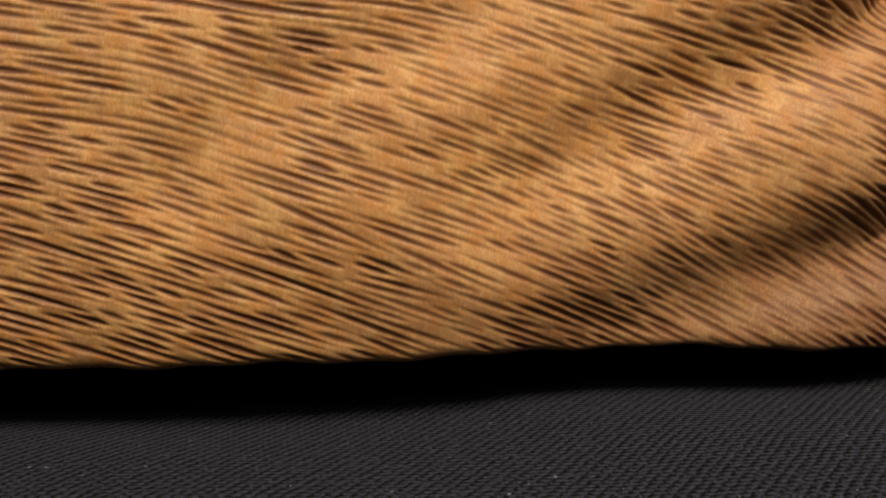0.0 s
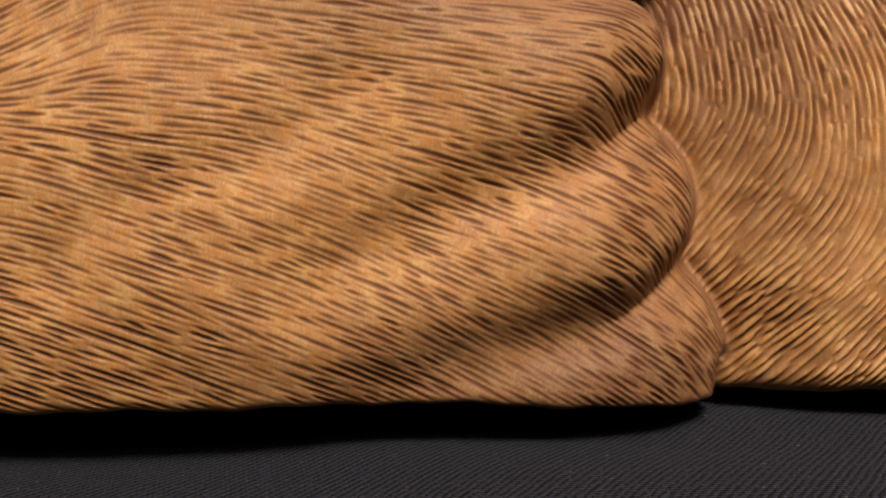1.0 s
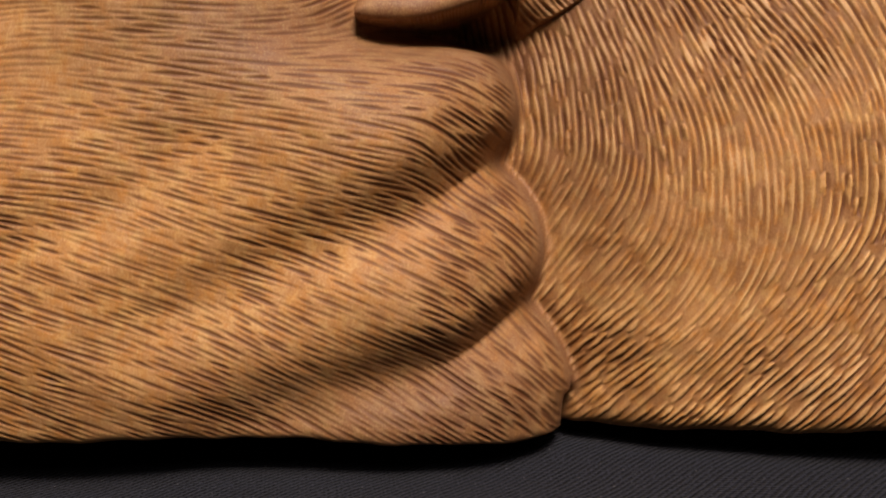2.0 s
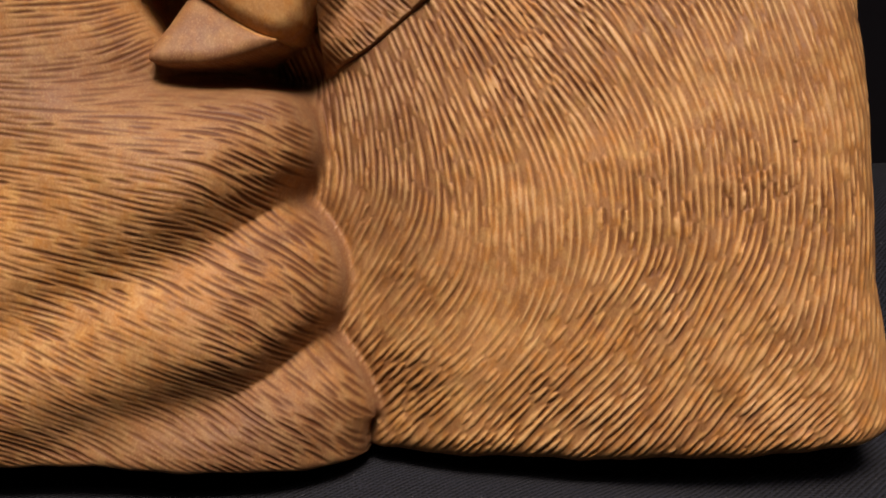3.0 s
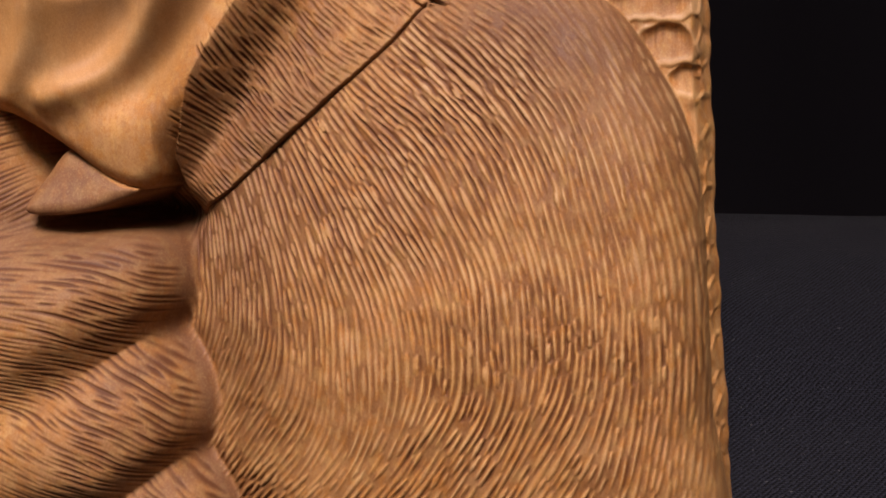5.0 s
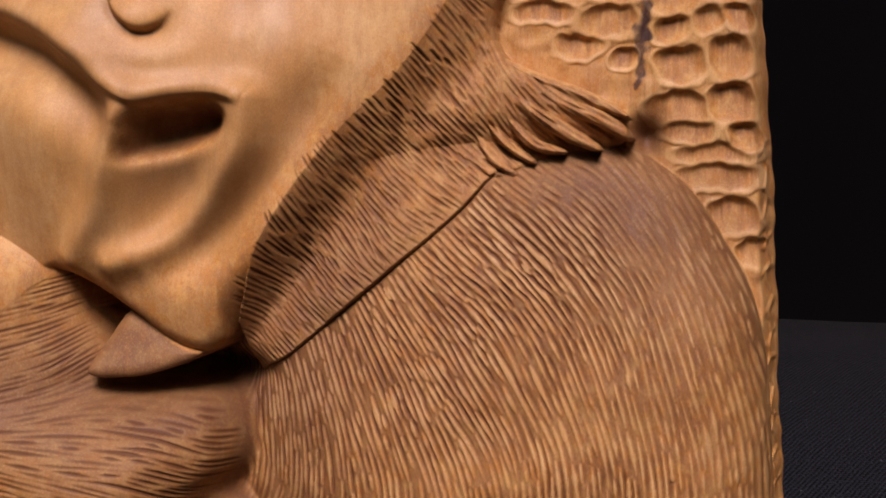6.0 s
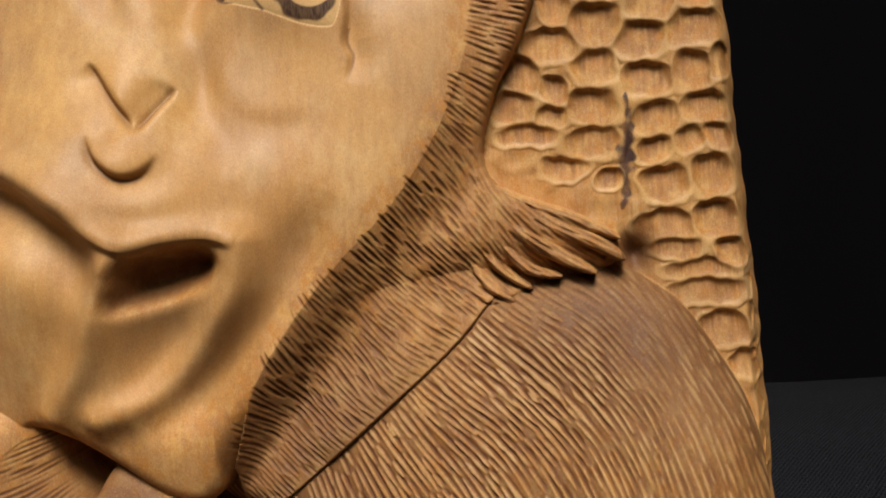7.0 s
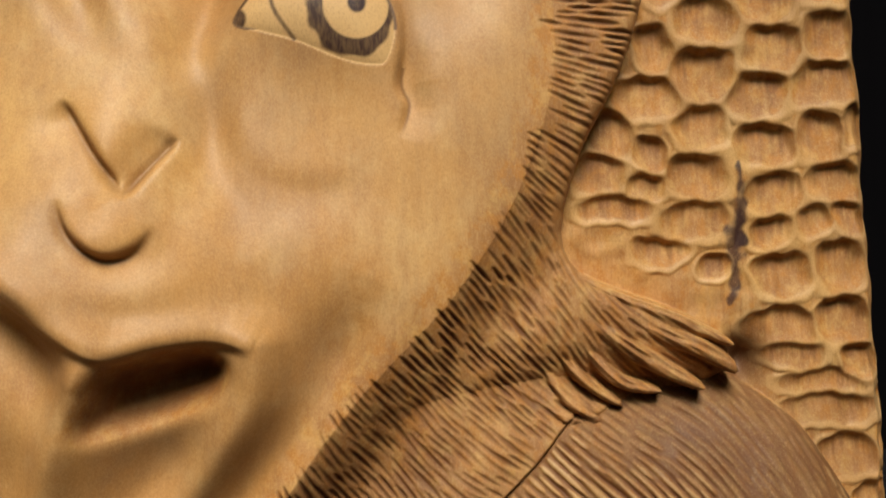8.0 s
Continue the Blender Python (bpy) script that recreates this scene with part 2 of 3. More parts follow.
def window(pts, margin):
    """The part of the grid round a curve."""
    lo, hi = pts.min(0) - margin, pts.max(0) + margin
    i0, i1 = np.searchsorted(us, (lo[0] - 3, hi[0] + 14))
    j0, j1 = np.searchsorted(vs, (lo[1] - 6, hi[1] + 3))
    return slice(max(i0, 0), i1), slice(max(j0, 0), j1)


def to_line(pts, where=(slice(None), slice(None))):
    """Distance to a curve, how far along it (0 to 1) and the side (above zero: left of its way)."""
    u, v = U[where], V[where]
    best = np.full(u.shape, 1e9, np.float32)
    far = np.zeros_like(best)
    side = np.zeros_like(best)
    n = len(pts) - 1
    for k in range(n):
        (ax, ay), (bx, by) = pts[k], pts[k + 1]
        dx, dy = bx - ax, by - ay
        t = np.clip(((u - ax) * dx + (v - ay) * dy) / max(dx * dx + dy * dy, 1e-9), 0, 1)
        d = (u - ax - t * dx) ** 2 + (v - ay - t * dy) ** 2
        near = d < best
        best = np.where(near, d, best)
        far = np.where(near, (k + t) / n, far)
        side = np.where(near, np.sign(dx * (v - ay) - dy * (u - ax)), side)
    return np.sqrt(best), far, side


def inside(pts, where=(slice(None), slice(None))):
    """Signed distance to a closed curve, above zero inside it."""
    u, v = U[where], V[where]
    ring = np.vstack([pts, pts[:1]])
    d = to_line(ring, where)[0]
    odd = np.zeros(u.shape, bool)
    for (ax, ay), (bx, by) in zip(ring[:-1], ring[1:]):
        if ay == by:
            continue
        hit = ((ay > v) != (by > v)) & (u < (bx - ax) * (v - ay) / (by - ay) + ax)
        odd ^= hit
    return np.where(odd, d, -d)


def hump(u0, v0, su, sv, turn=0.0):
    c, s = math.cos(radians(turn)), math.sin(radians(turn))
    x, y = (U - u0) * c + (V - v0) * s, -(U - u0) * s + (V - v0) * c
    return np.exp(-(x / su) ** 2 - (y / sv) ** 2)


def rounded(d, w):
    """Quarter-round rise from a border."""
    t = np.clip(d / np.maximum(w, 1e-6), 0, 1)
    return np.sqrt(np.maximum(1 - (1 - t) ** 2, 0))


# -- background with gouge cuts
H = np.zeros_like(U)


# centre and half width and height of each cut
SCOOPS = [
    (169.9, 228.2, 5.8, 4.3), (180.9, 231.3, 5.0, 3.5), (182.3, 222.8, 5.4, 4.6), (193.2, 225.2, 5.1, 4.5), (169.3, 218.2, 5.9, 4.8),
    (179.7, 214.3, 5.8, 4.5), (192.3, 216.1, 6.5, 4.3), (168.7, 208.0, 4.8, 4.2), (159.7, 223.2, 3.4, 4.6), (158.3, 213.9, 6.2, 4.0)]
SCOOPS += [
    (180.7, 204.6, 5.9, 3.9), (191.2, 205.8, 4.5, 4.7), (197.8, 207.6, 2.6, 4.0), (151.7, 207.2, 4.1, 4.7), (159.2, 203.3, 3.1, 3.4),
    (167.9, 198.9, 5.6, 4.2), (182.8, 195.2, 5.3, 3.9), (194.0, 197.4, 5.2, 3.7), (149.4, 199.8, 5.0, 4.1), (158.1, 197.1, 3.8, 2.4)]
SCOOPS += [
    (167.5, 190.4, 6.3, 3.8), (189.7, 190.4, 3.4, 3.0), (196.9, 190.7, 3.1, 3.4), (181.8, 188.2, 3.8, 3.1), (152.5, 193.1, 7.0, 2.5),
    (160.2, 184.9, 5.3, 2.8), (171.1, 181.8, 3.1, 2.5), (184.0, 180.0, 5.3, 4.1), (195.1, 181.4, 4.5, 5.0), (195.5, 170.9, 5.0, 4.6)]
SCOOPS += [
    (183.6, 170.1, 6.9, 3.6), (186.1, 164.9, 5.7, 2.8), (192.3, 159.7, 9.4, 2.2), (192.6, 154.2, 9.1, 3.0), (196.0, 145.0, 5.7, 4.1),
    (198.7, 162.8, 3.6, 4.1), (170.9, 240.6, 5.2, 5.7), (183.3, 242.4, 5.8, 4.6), (162.1, 235.9, 4.0, 4.5), (192.3, 235.6, 5.2, 4.9), (201.5, 136.5, 4.0, 3.2)]


def blurred(a, n):
    for _ in range(n):
        a = (np.roll(a, 1, 0) + np.roll(a, -1, 0) + 2 * a) / 4
        a = (np.roll(a, 1, 1) + np.roll(a, -1, 1) + 2 * a) / 4
    return a


def gouge_cuts():
    """Shallow scoops that meet in soft narrow ridges; each is deepest and steepest at its top."""
    more = [(u + 5 * (k % 2) + rng.uniform(-1.5, 1.5), v + rng.uniform(-1.5, 1.5), rng.uniform(4.4, 6.0), 4.6) for k, v in enumerate(np.arange(252, 300, 9.5)) for u in np.arange(132, 200, 11.0)]
    first, second = np.full(U.shape, 9.0, np.float32), np.full(U.shape, 9.0, np.float32)
    depth, high = np.zeros_like(U), np.zeros_like(U)
    for cu, cv, a, b in SCOOPS + more:
        w = window(np.array([[cu, cv]]), 22)
        x = (U[w] - cu + 0.5 * np.sin(V[w] * 0.55 + cu) + 0.25 * np.sin(V[w] * 1.3 + cv)) / (a * 1.05)
        y = (V[w] - cv + 0.45 * np.sin(U[w] * 0.5 + cv) + 0.2 * np.sin(U[w] * 1.5 + cu)) / (b * 1.05)
        q = (np.abs(x) ** 2.5 + np.abs(y) ** 2.5) ** 0.4
        near = q < first[w]
        second[w] = np.where(near, first[w], np.minimum(second[w], q))
        d = rng.uniform(1.8, 2.5) * min(1.0, 0.45 + 0.13 * b)
        depth[w] = np.where(near, d, depth[w])
        high[w] = np.where(near, y, high[w])
        first[w] = np.minimum(first[w], q)
    high = np.clip(high, -1.1, 1.1)
    wall = 0.74 - 0.34 * high
    inner = np.minimum((second - first) / (0.85 * wall), (1.16 - first) / wall)
    cuts = -depth * np.sin(1.5708 * np.clip(inner, 0, 1)) ** 1.15 * (0.74 + 0.42 * high)
    plain = smooth01((first - 1.10) / 0.25)
    return blurred(cuts, 7), plain


SCOOPED, PLAIN = gouge_cuts()


def box_mean(a, n, axis):
    a = np.moveaxis(a, axis, 0)
    c = np.cumsum(np.concatenate([np.repeat(a[:1], n + 1, 0), a, np.repeat(a[-1:], n, 0)]).astype(np.float64), 0)
    return np.moveaxis(((c[2 * n + 1:] - c[:-2 * n - 1]) / (2 * n + 1)).astype(np.float32), 0, axis)


# torn fibres stand upright in the cuts
fibre = rng.standard_normal((len(us), len(vs) // 28 + 2)).astype(np.float32)
fibre = box_mean(box_mean(fibre[:, np.arange(len(vs)) // 28], 1, 0), 12, 1)
fibre = np.clip(fibre / fibre.std(), -2, 2)
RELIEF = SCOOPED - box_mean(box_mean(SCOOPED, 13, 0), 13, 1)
ROUGH = blurred(rng.standard_normal(U.shape).astype(np.float32), 40)
ROUGH = np.clip(ROUGH / ROUGH.std(), -2, 2)
H += SCOOPED + PLAIN * (0.14 * ROUGH - 0.3) + 0.045 * fibre * smooth01(-SCOOPED / 0.8)
border = np.clip(1 - EDGE_R / 4.6, 0, 1)

# -- body: a broad dome that rounds off towards the right edge
DOME = curve([(60, -40), (60, 60), (70, 112), (90, 150), (130, 168), (160, 165), (172, 162), (180, 157.5), (187, 151.5), (194, 141), (200.5, 129), (204.5, 112), (206, 90), (207.5, 60), (212, -40)], True, 4)
d_dome = inside(DOME)
dome = 31 - 0.0020 * ((U - 168) ** 2 + (V - 57) ** 2)
dome = np.where(d_dome > 0, -2 + (dome + 2) * (0.12 + 0.88 * rounded(d_dome, 21)), -9)
on_body = d_dome > 0.3
H = np.maximum(H, dome)

# -- hand: broad back, three finger tips
HAND = curve([(-140, -30), (92, -30), (92, 22), (94, 30), (92.6, 36), (89, 43), (84.6, 49), (86.6, 55), (87.4, 62), (85.5, 69), (81, 75), (77.5, 79), (80.5, 85), (81.6, 91), (80, 98), (75.5, 103), (66, 106.5), (52, 110), (44, 122), (38, 140), (-10, 150), (-140, 150)], True, 5)
d_hand = inside(HAND)
# the same without the notches between the fingers
d_mitten = inside(curve([(-140, -30), (93, -30), (93.5, 22), (94, 30), (92.6, 40), (90.5, 50), (88, 62), (85.5, 74), (83, 86), (80.5, 97), (75.5, 103), (66, 106.5), (52, 110), (44, 122), (38, 140), (-10, 150), (-140, 150)], True, 5))
palm = 49.0 - 5.5 * smooth01((U + 12) / 50) - 0.009 * np.clip(46 - V, 0, None) ** 2 - 0.0035 * np.clip(U - 45, 0, None) ** 2 + 2.0 * hump(48, 73, 20, 18)
palm = palm - 9.5 * smooth01((V - 90) / 20) * smooth01((U - 10) / 40) - 6.0 * smooth01((V - 66) / 40) * smooth01((25 - U) / 45)
tip = 19.0 + (palm - 19.0) * np.sin(1.5708 * np.clip((d_mitten + 1.0) / 26, 0, 1)) ** 0.85
# no creases along the middle of the fingers
for _ in range(3):
    tip = box_mean(box_mean(tip, 12, 0), 12, 1)
tip -= 4.0 * (1 - rounded(d_hand, 5.0))


def valley(points, depth, width, sharp_from):
    """Depth of a valley that runs along a curve; depth and width are tables by U, and past sharp_from it narrows to a cleft."""
    d, far, side = to_line(curve(points))
    w = along(width, U)
    sharp = smooth01((U - sharp_from) / 16)
    cleft = 0.68 * np.exp(-(d / (w * np.where(side > 0, 0.75, 1.6))) ** 2) + 0.32 * np.exp(-np.sqrt(d * d + 0.2) / 1.6)
    return along(depth, U) * (sharp * cleft + (1 - sharp) * np.exp(-(d / w) ** 2))


GAP_A = [(-20, 34), (17, 50), (38, 60), (56.5, 67), (64, 71), (70.5, 75.2), (77.5, 79.5), (84, 82)]
GAP_B = [(0, 18), (37, 31), (51, 34.6), (65.4, 38), (73.3, 42), (81, 47.5), (90, 51)]
GAP_C = [(-60, 38), (-40, 46), (-18, 61), (5, 71), (24, 84), (45, 96)]
tip -= valley(GAP_A, [(-8, 0), (10, 1.6), (30, 3.6), (50, 5.6), (62, 7.6), (70, 10.5), (80, 12), (88, 8)], [(0, 8), (50, 8), (65, 7), (80, 6)], 60)
tip -= valley(GAP_B, [(8, 0.2), (25, 2.0), (45, 4.0), (60, 6.2), (72, 8.8), (84, 11), (92, 7)], [(0, 7), (50, 7), (65, 6.5), (85, 5.5)], 60)
tip -= valley(GAP_C, [(-45, 0), (-25, 1.5), (10, 1.6), (36, 0)], [(0, 7), (50, 6)], 200)
on_hand = d_hand > 0
H = np.where(on_hand, tip, H)
# the seam where the finger tips sink into the body
beside = np.where(d_hand < 0, 4.8 * np.exp(-(d_hand / 13) ** 2), 4.8)
for _ in range(2):
    beside = box_mean(box_mean(beside, 16, 0), 16, 1)
H -= (3.0 * np.exp(-(np.abs(d_hand) / 2.2) ** 2) + beside * (d_hand < 0)) * smooth01((U - 60) / 12) * smooth01((116 - V) / 12)

# finger tips and body run into each other without an edge
joint = np.exp(-(d_hand / 3.2) ** 2) * smooth01((U - 55) / 12) * smooth01((114 - V) / 8) * smooth01((V - 26) / 6)
H += joint * (box_mean(box_mean(box_mean(box_mean(H, 10, 0), 10, 1), 8, 0), 8, 1) - H)

# -- face: the surface first, without its outline
FACE = curve([(20, 133), (39.5, 132.5), (47, 129.8), (57.4, 122.9), (67, 115.8), (74.6, 113.2), (80, 116.5), (84, 126), (89, 140), (96, 151), (104, 161), (112, 169.5), (121, 178.5), (129.5, 190.5), (136, 204), (140, 218), (140, 232), (137.5, 245), (132, 300), (20, 300)], True, 4)
d_face = inside(FACE)
on_face = d_face > 0
r2 = (U - 50) ** 2 + (V - 170) ** 2
face = 26.0 - 0.0016 * r2 + 10.5 * np.exp(-r2 / 1150) - 3.0 * hump(93, 212, 22, 24) + 0.8 * hump(102, 164, 22, 26) + 3.0 * hump(74, 122, 18, 16) + 4.5 * hump(57, 182, 22, 20) 


def furrow(points, depth, left, right, ends=0.0):
    """A cut along a curve, with a flank of its own width on either side; ends: the part of its length over which it runs out."""
    d, far, side = to_line(curve(points))
    fade = smooth01(np.minimum(far, 1 - far) / ends) if ends else 1.0
    return depth * np.exp(-(d / np.where(side > 0, left, right)) ** 2) * fade


# mouth: a sharp upper lip over a hollow that runs out softly
UPPER_LIP = [(20, 193.6), (40, 186.6), (50.4, 179.8), (58.7, 173.5), (66.5, 169.6), (74, 171), (82, 171.6), (88, 169.5)]
d, far, side = to_line(curve(UPPER_LIP))
face += 2.0 * np.exp(-((d - 3.2) / 3.6) ** 2) * smooth01(d / 2.0) * (side > 0) * smooth01((1 - far) / 0.12)
face -= furrow([(u_ - 1.5, v_ - 3.5) for u_, v_ in UPPER_LIP], 8.5, 4.6, 8.5) * smooth01((66 - U) / 14)
MOUTH = curve([(60.6, 158.6), (62.2, 164), (64, 168), (71, 170.5), (79.4, 171.2), (83.2, 168.4), (81.2, 164.0), (75, 161.2), (68, 159.2)], True)
dm = inside(MOUTH)
low_side = smooth01((169.4 - V) / 6)
hollow = 10.0 * smooth01((U - 54) / 10) * smooth01((dm + 1.8) / (5.5 + 1.5 * low_side))
for _ in range(2):
    hollow = box_mean(box_mean(hollow, 5, 0), 5, 1)
face -= hollow
d, far, side = to_line(curve([(61.5, 167), (58, 159), (53, 147), (46, 136)]))
face += 3.4 * np.exp(-(d / 4.0) ** 2)
face -= 6.2 * hump(71.5, 150, 8.5, 13, -20)
d, far, side = to_line(curve([(89, 172), (88, 163), (83, 155), (76, 146.5), (68, 139), (56, 134.5)]))
face += 3.6 * np.exp(-(d / 4.0) ** 2)
face -= furrow([(108, 183), (101, 169), (94, 157), (85, 146), (76, 137), (64, 130)], 4.2, 5.0, 6.5, 0.22)
face -= 2.6 * hump(50, 155, 7, 12) + 1.2 * hump(64, 178, 16, 3.5, -6)
# nose: the bridge ends in a V, the tip in a U
NOSE_L, NOSE_R = [(56.5, 213.4), (62.0, 205.0), (67.7, 196.8)], [(67.5, 196.6), (70.9, 201.3), (75.4, 207.0)]
NOSE_TIP = [(57.6, 197.4), (59.5, 191.8), (63.0, 188.0), (66.5, 186.7), (70.2, 188.1), (73.2, 192.3)]
nose_lines = furrow(NOSE_L, 1.0, 0.6, 0.9, 0.2) + furrow(NOSE_R, 1.0, 0.9, 0.6, 0.2) + furrow(NOSE_TIP, 1.0, 0.6, 1.1, 0.2)
face -= 0.7 * nose_lines
beside_nose = furrow(NOSE_L, 1.8, 0.8, 4.5, 0.25) + furrow(NOSE_R, 2.0, 4.5, 0.7, 0.25) + furrow(NOSE_TIP, 2.4, 0.7, 5.0, 0.3)
for _ in range(3):
    beside_nose = box_mean(box_mean(beside_nose, 2, 0), 2, 1)
face -= beside_nose
face += 1.2 * hump(66, 191.5, 6, 4) + 1.6 * hump(65, 207, 6, 9, 10)
# eye, socket and the bag under it
EYE = curve([(83.9, 227), (87.5, 232.3), (92.2, 236.3), (99.3, 237.9), (105.1, 236.5), (109.7, 232.3), (111.8, 226.4), (110.5, 220.4), (108.3, 219.2), (102.6, 220.2), (94.5, 223.5), (88.6, 225.1)], True)
de = inside(EYE)
face += 2.6 * hump(99, 229, 14, 10, -15)
face += 4.0 * hump(68, 257, 14, 8)
face -= 13.5 * hump(75, 241, 9.5, 10, -30) + 8.5 * hump(96, 248, 21, 4.5) + 4.0 * hump(83, 244, 8, 5, 30)
LID = [(75.1, 230.0), (81.0, 237.4), (90.4, 241.2), (101.5, 242.0), (108.8, 238.4), (113.0, 230.4), (113.6, 222.6), (112.6, 216.2), (114.0, 212.1), (112.4, 206.3)]
d, far, side = to_line(curve(LID))
lid_cut = 0.9 + 2.2 * smooth01((112 - U) / 25) * smooth01((far - 0.08) / 0.2) + 1.2 * hump(114, 217, 4, 7)
face -= furrow(LID, 1.0, 4.6, 0.9, 0.12) * lid_cut
LID_LINE = smooth01(1 - d / 0.55) * (V < 219) * smooth01((1.0 - far) / 0.1)
face -= 0.35 * smooth01((de + 0.2) / 0.5) - 0.8 * rounded(de, 7)
face += 10.5 * hump(102, 256.5, 34, 7)
face -= furrow([(82, 226), (80, 214), (84, 203), (93, 197.5), (104, 197.5), (111.5, 205)], 0.6, 3.0, 6.0, 0.3)
face -= furrow([(72, 238), (76.5, 222), (79, 210), (83, 198), (90, 187)], 1.3, 4.0, 4.5, 0.25)
face -= 4.5 * hump(79, 229, 4.5, 9, -20)
face -= 1.4 * hump(80, 208, 4, 16, -14)
face -= 4.0 * hump(122, 241, 9, 13, -8)
# the other eye, partly in view
face += 3.4 * hump(46, 241, 9, 8) - 3.0 * hump(57, 232, 4, 9, 30)

# -- fringe of hair between the face and the body
CREASE = [(82, 106.5), (86.1, 108.4), (92.7, 111.7), (100.1, 117.5), (110.6, 126.2), (120.2, 134.3), (128, 140.8), (135.6, 147.8), (140.5, 153.5), (143.8, 156.6)]
FRINGE = curve(CREASE + [(147, 156), (151.5, 158.5), (158, 160.4), (166, 160.6), (172.2, 163.5), (171, 168.8), (163, 173.2), (152, 177.6), (144.5, 182), (141.6, 189.5), (145, 203.5), (151.5, 216), (156, 229), (157.4, 243), (157, 300), (60, 300), (60, 170), (74, 112)], True, 3)
d_fringe = inside(FRINGE)
upper = smooth01((V - 150) / 22)
rim = np.maximum(np.clip(H, 0, None) + 1.1, 9.0 * upper)
share = np.clip(-d_face, 0, None) / (np.clip(-d_face, 0, None) + np.clip(d_fringe, 0, None) + 0.01)
fringe = face * (1 - share) + np.minimum(rim, 17.5) * share
FURROW = [(78, 113), (86, 121.5), (94, 131.5), (106, 147.7), (117, 162), (128.5, 173.5), (136.5, 182.2), (142.0, 195)]
FURROWED = furrow(FURROW, 2.5, 6.5, 5.5) * (0.35 + 0.65 * smooth01((200 - V) / 30) + 1.3 * smooth01((155 - V) / 30))
fringe -= FURROWED
face -= FURROWED * (U > 80)
fringe += 1.6 * furrow([(100, 121), (118, 139), (134, 155)], 1.0, 4, 4, 0.2)
fringe = fringe - (0.9 + 4.5 * upper) * (1 - rounded(d_fringe, 0.9 + 2.0 * upper))
on_fringe = (d_fringe > 0) & (U > 82) & (V > 106)
H = np.where(on_fringe & ~on_face, np.maximum(fringe, H), H)

# -- locks of hair at the end of the fringe
LOCKS = [
    ((143, 182), (151.5, 177.4), (162.5, 173), (172.4, 168.2)), ((146, 178.5), (157, 171.6), (166.5, 167.6), (173.4, 163.2)), ((140, 181), (148.5, 171.5), (157.5, 165.4), (166.4, 160.6)),
    ((140, 175), (146.5, 166.5), (151.5, 162), (158.6, 160.2)), ((138, 171), (143.5, 163.5), (151.6, 157.6)), ((136, 167), (141, 159.5), (147.2, 155.0)), ((134, 163), (138.5, 157.5), (143.4, 155.0))]
for k, lock in enumerate(LOCKS):
    pts = curve(lock, n=6)
    w = window(pts, 6)
    d, far, side = to_line(pts, w)
    half = (1.5, 1.8, 1.8, 1.4, 1.25, 1.2, 1.1)[k] * np.sqrt(np.clip(1 - far ** 5, 0, 1)) * (0.45 + 0.55 * smooth01(far * 1.6))
    lift = (10.2, 11.6, 12.2, 12.0, 11.8, 11.6, 11.4)[k] - 1.6 * far
    # a rounded strand with a shallow cut along its back
    form = lift - 2.0 * (1 - rounded(half - d, half)) - 0.5 * np.exp(-((d - 0.25 * half) / 0.35) ** 2) * (side > 0) * smooth01((0.92 - far) / 0.2) - 3.2 * smooth01((0.7 - far) / 0.7)
    H[w] = np.where(d < half, np.maximum(H[w], form), H[w])
    apron = np.exp(-((d - half) / 0.7) ** 2) * (d >= half) * (side < 0) * smooth01((far - 0.45) / 0.25)
    H[w] -= 0.6 * apron
HOLE = hump(176.5, 163.8, 3.6, 4.6)
H -= 6.5 * HOLE * (U > 172.2)

# -- the face goes over the hand, with a sharp chin
chin = smooth01((88 - U) / 6) * smooth01((140 - V) / 8)
face = face - 4.4 * chin * (1 - rounded(d_face, 0.6 + 3.5 * chin))
H = np.where(on_face, face + (np.maximum(face, H) - face) * smooth01((88 - U) / 8), H)

# -- the smooth wedge below the chin
WEDGE = curve([(48.0, 108.6), (51.8, 116.8), (57, 123.4), (67, 117.5), (74.4, 113.2), (66, 109.3), (57, 107.6)], True)
dw = inside(WEDGE)
wedge = 30.2 - 0.19 * (U - 48) - 0.42 * (V - 107.5)
UNDER = hump(62, 105.5, 15, 4.0) + 0.5 * hump(79, 108, 6, 4)
H = np.where(dw > 0, np.where(on_face & (d_face > 0.4), H, wedge - 3.0 * (1 - rounded(dw, 3.4))), H - 9.0 * UNDER * (dw <= 0) * (~on_face))

# -- edges of the block
H -= 9.0 * border ** 1.5
# facets cut along the edge
first, second = np.full(U.shape, 9.0, np.float32), np.full(U.shape, 9.0, np.float32)
for k, cv in enumerate(np.arange(30.0, 252.0, 3.6)):
    cd, half_v, half_d = (1.1, 3.6)[k % 2] + rng.uniform(-0.7, 0.7), rng.uniform(2.6, 4.6), rng.uniform(1.2, 2.0)
    w = (slice(int(np.searchsorted(us, 190.0)), None), slice(*np.searchsorted(vs, (cv - 16, cv + 14))))
    q = np.hypot((EDGE_R[w] - cd) / half_d, (V[w] - cv + rng.uniform(-1, 1)) / half_v)
    near = q < first[w]
    second[w] = np.where(near, first[w], np.minimum(second[w], q))
    first[w] = np.minimum(first[w], q)
FACET = smooth01(border * 3) * smooth01((second - first) / 0.7) * smooth01((V - 36) / 20)
H -= 0.8 * FACET * smooth01((EDGE_R - 0.3) / 1.2) * (1 - 0.9 * smooth01((V - 150) / 20))
roll = 2.6 + 2.6 * smooth01((U - 92) / 12)
edge_b = np.clip(1 - (V - low) / roll, 0, 1)
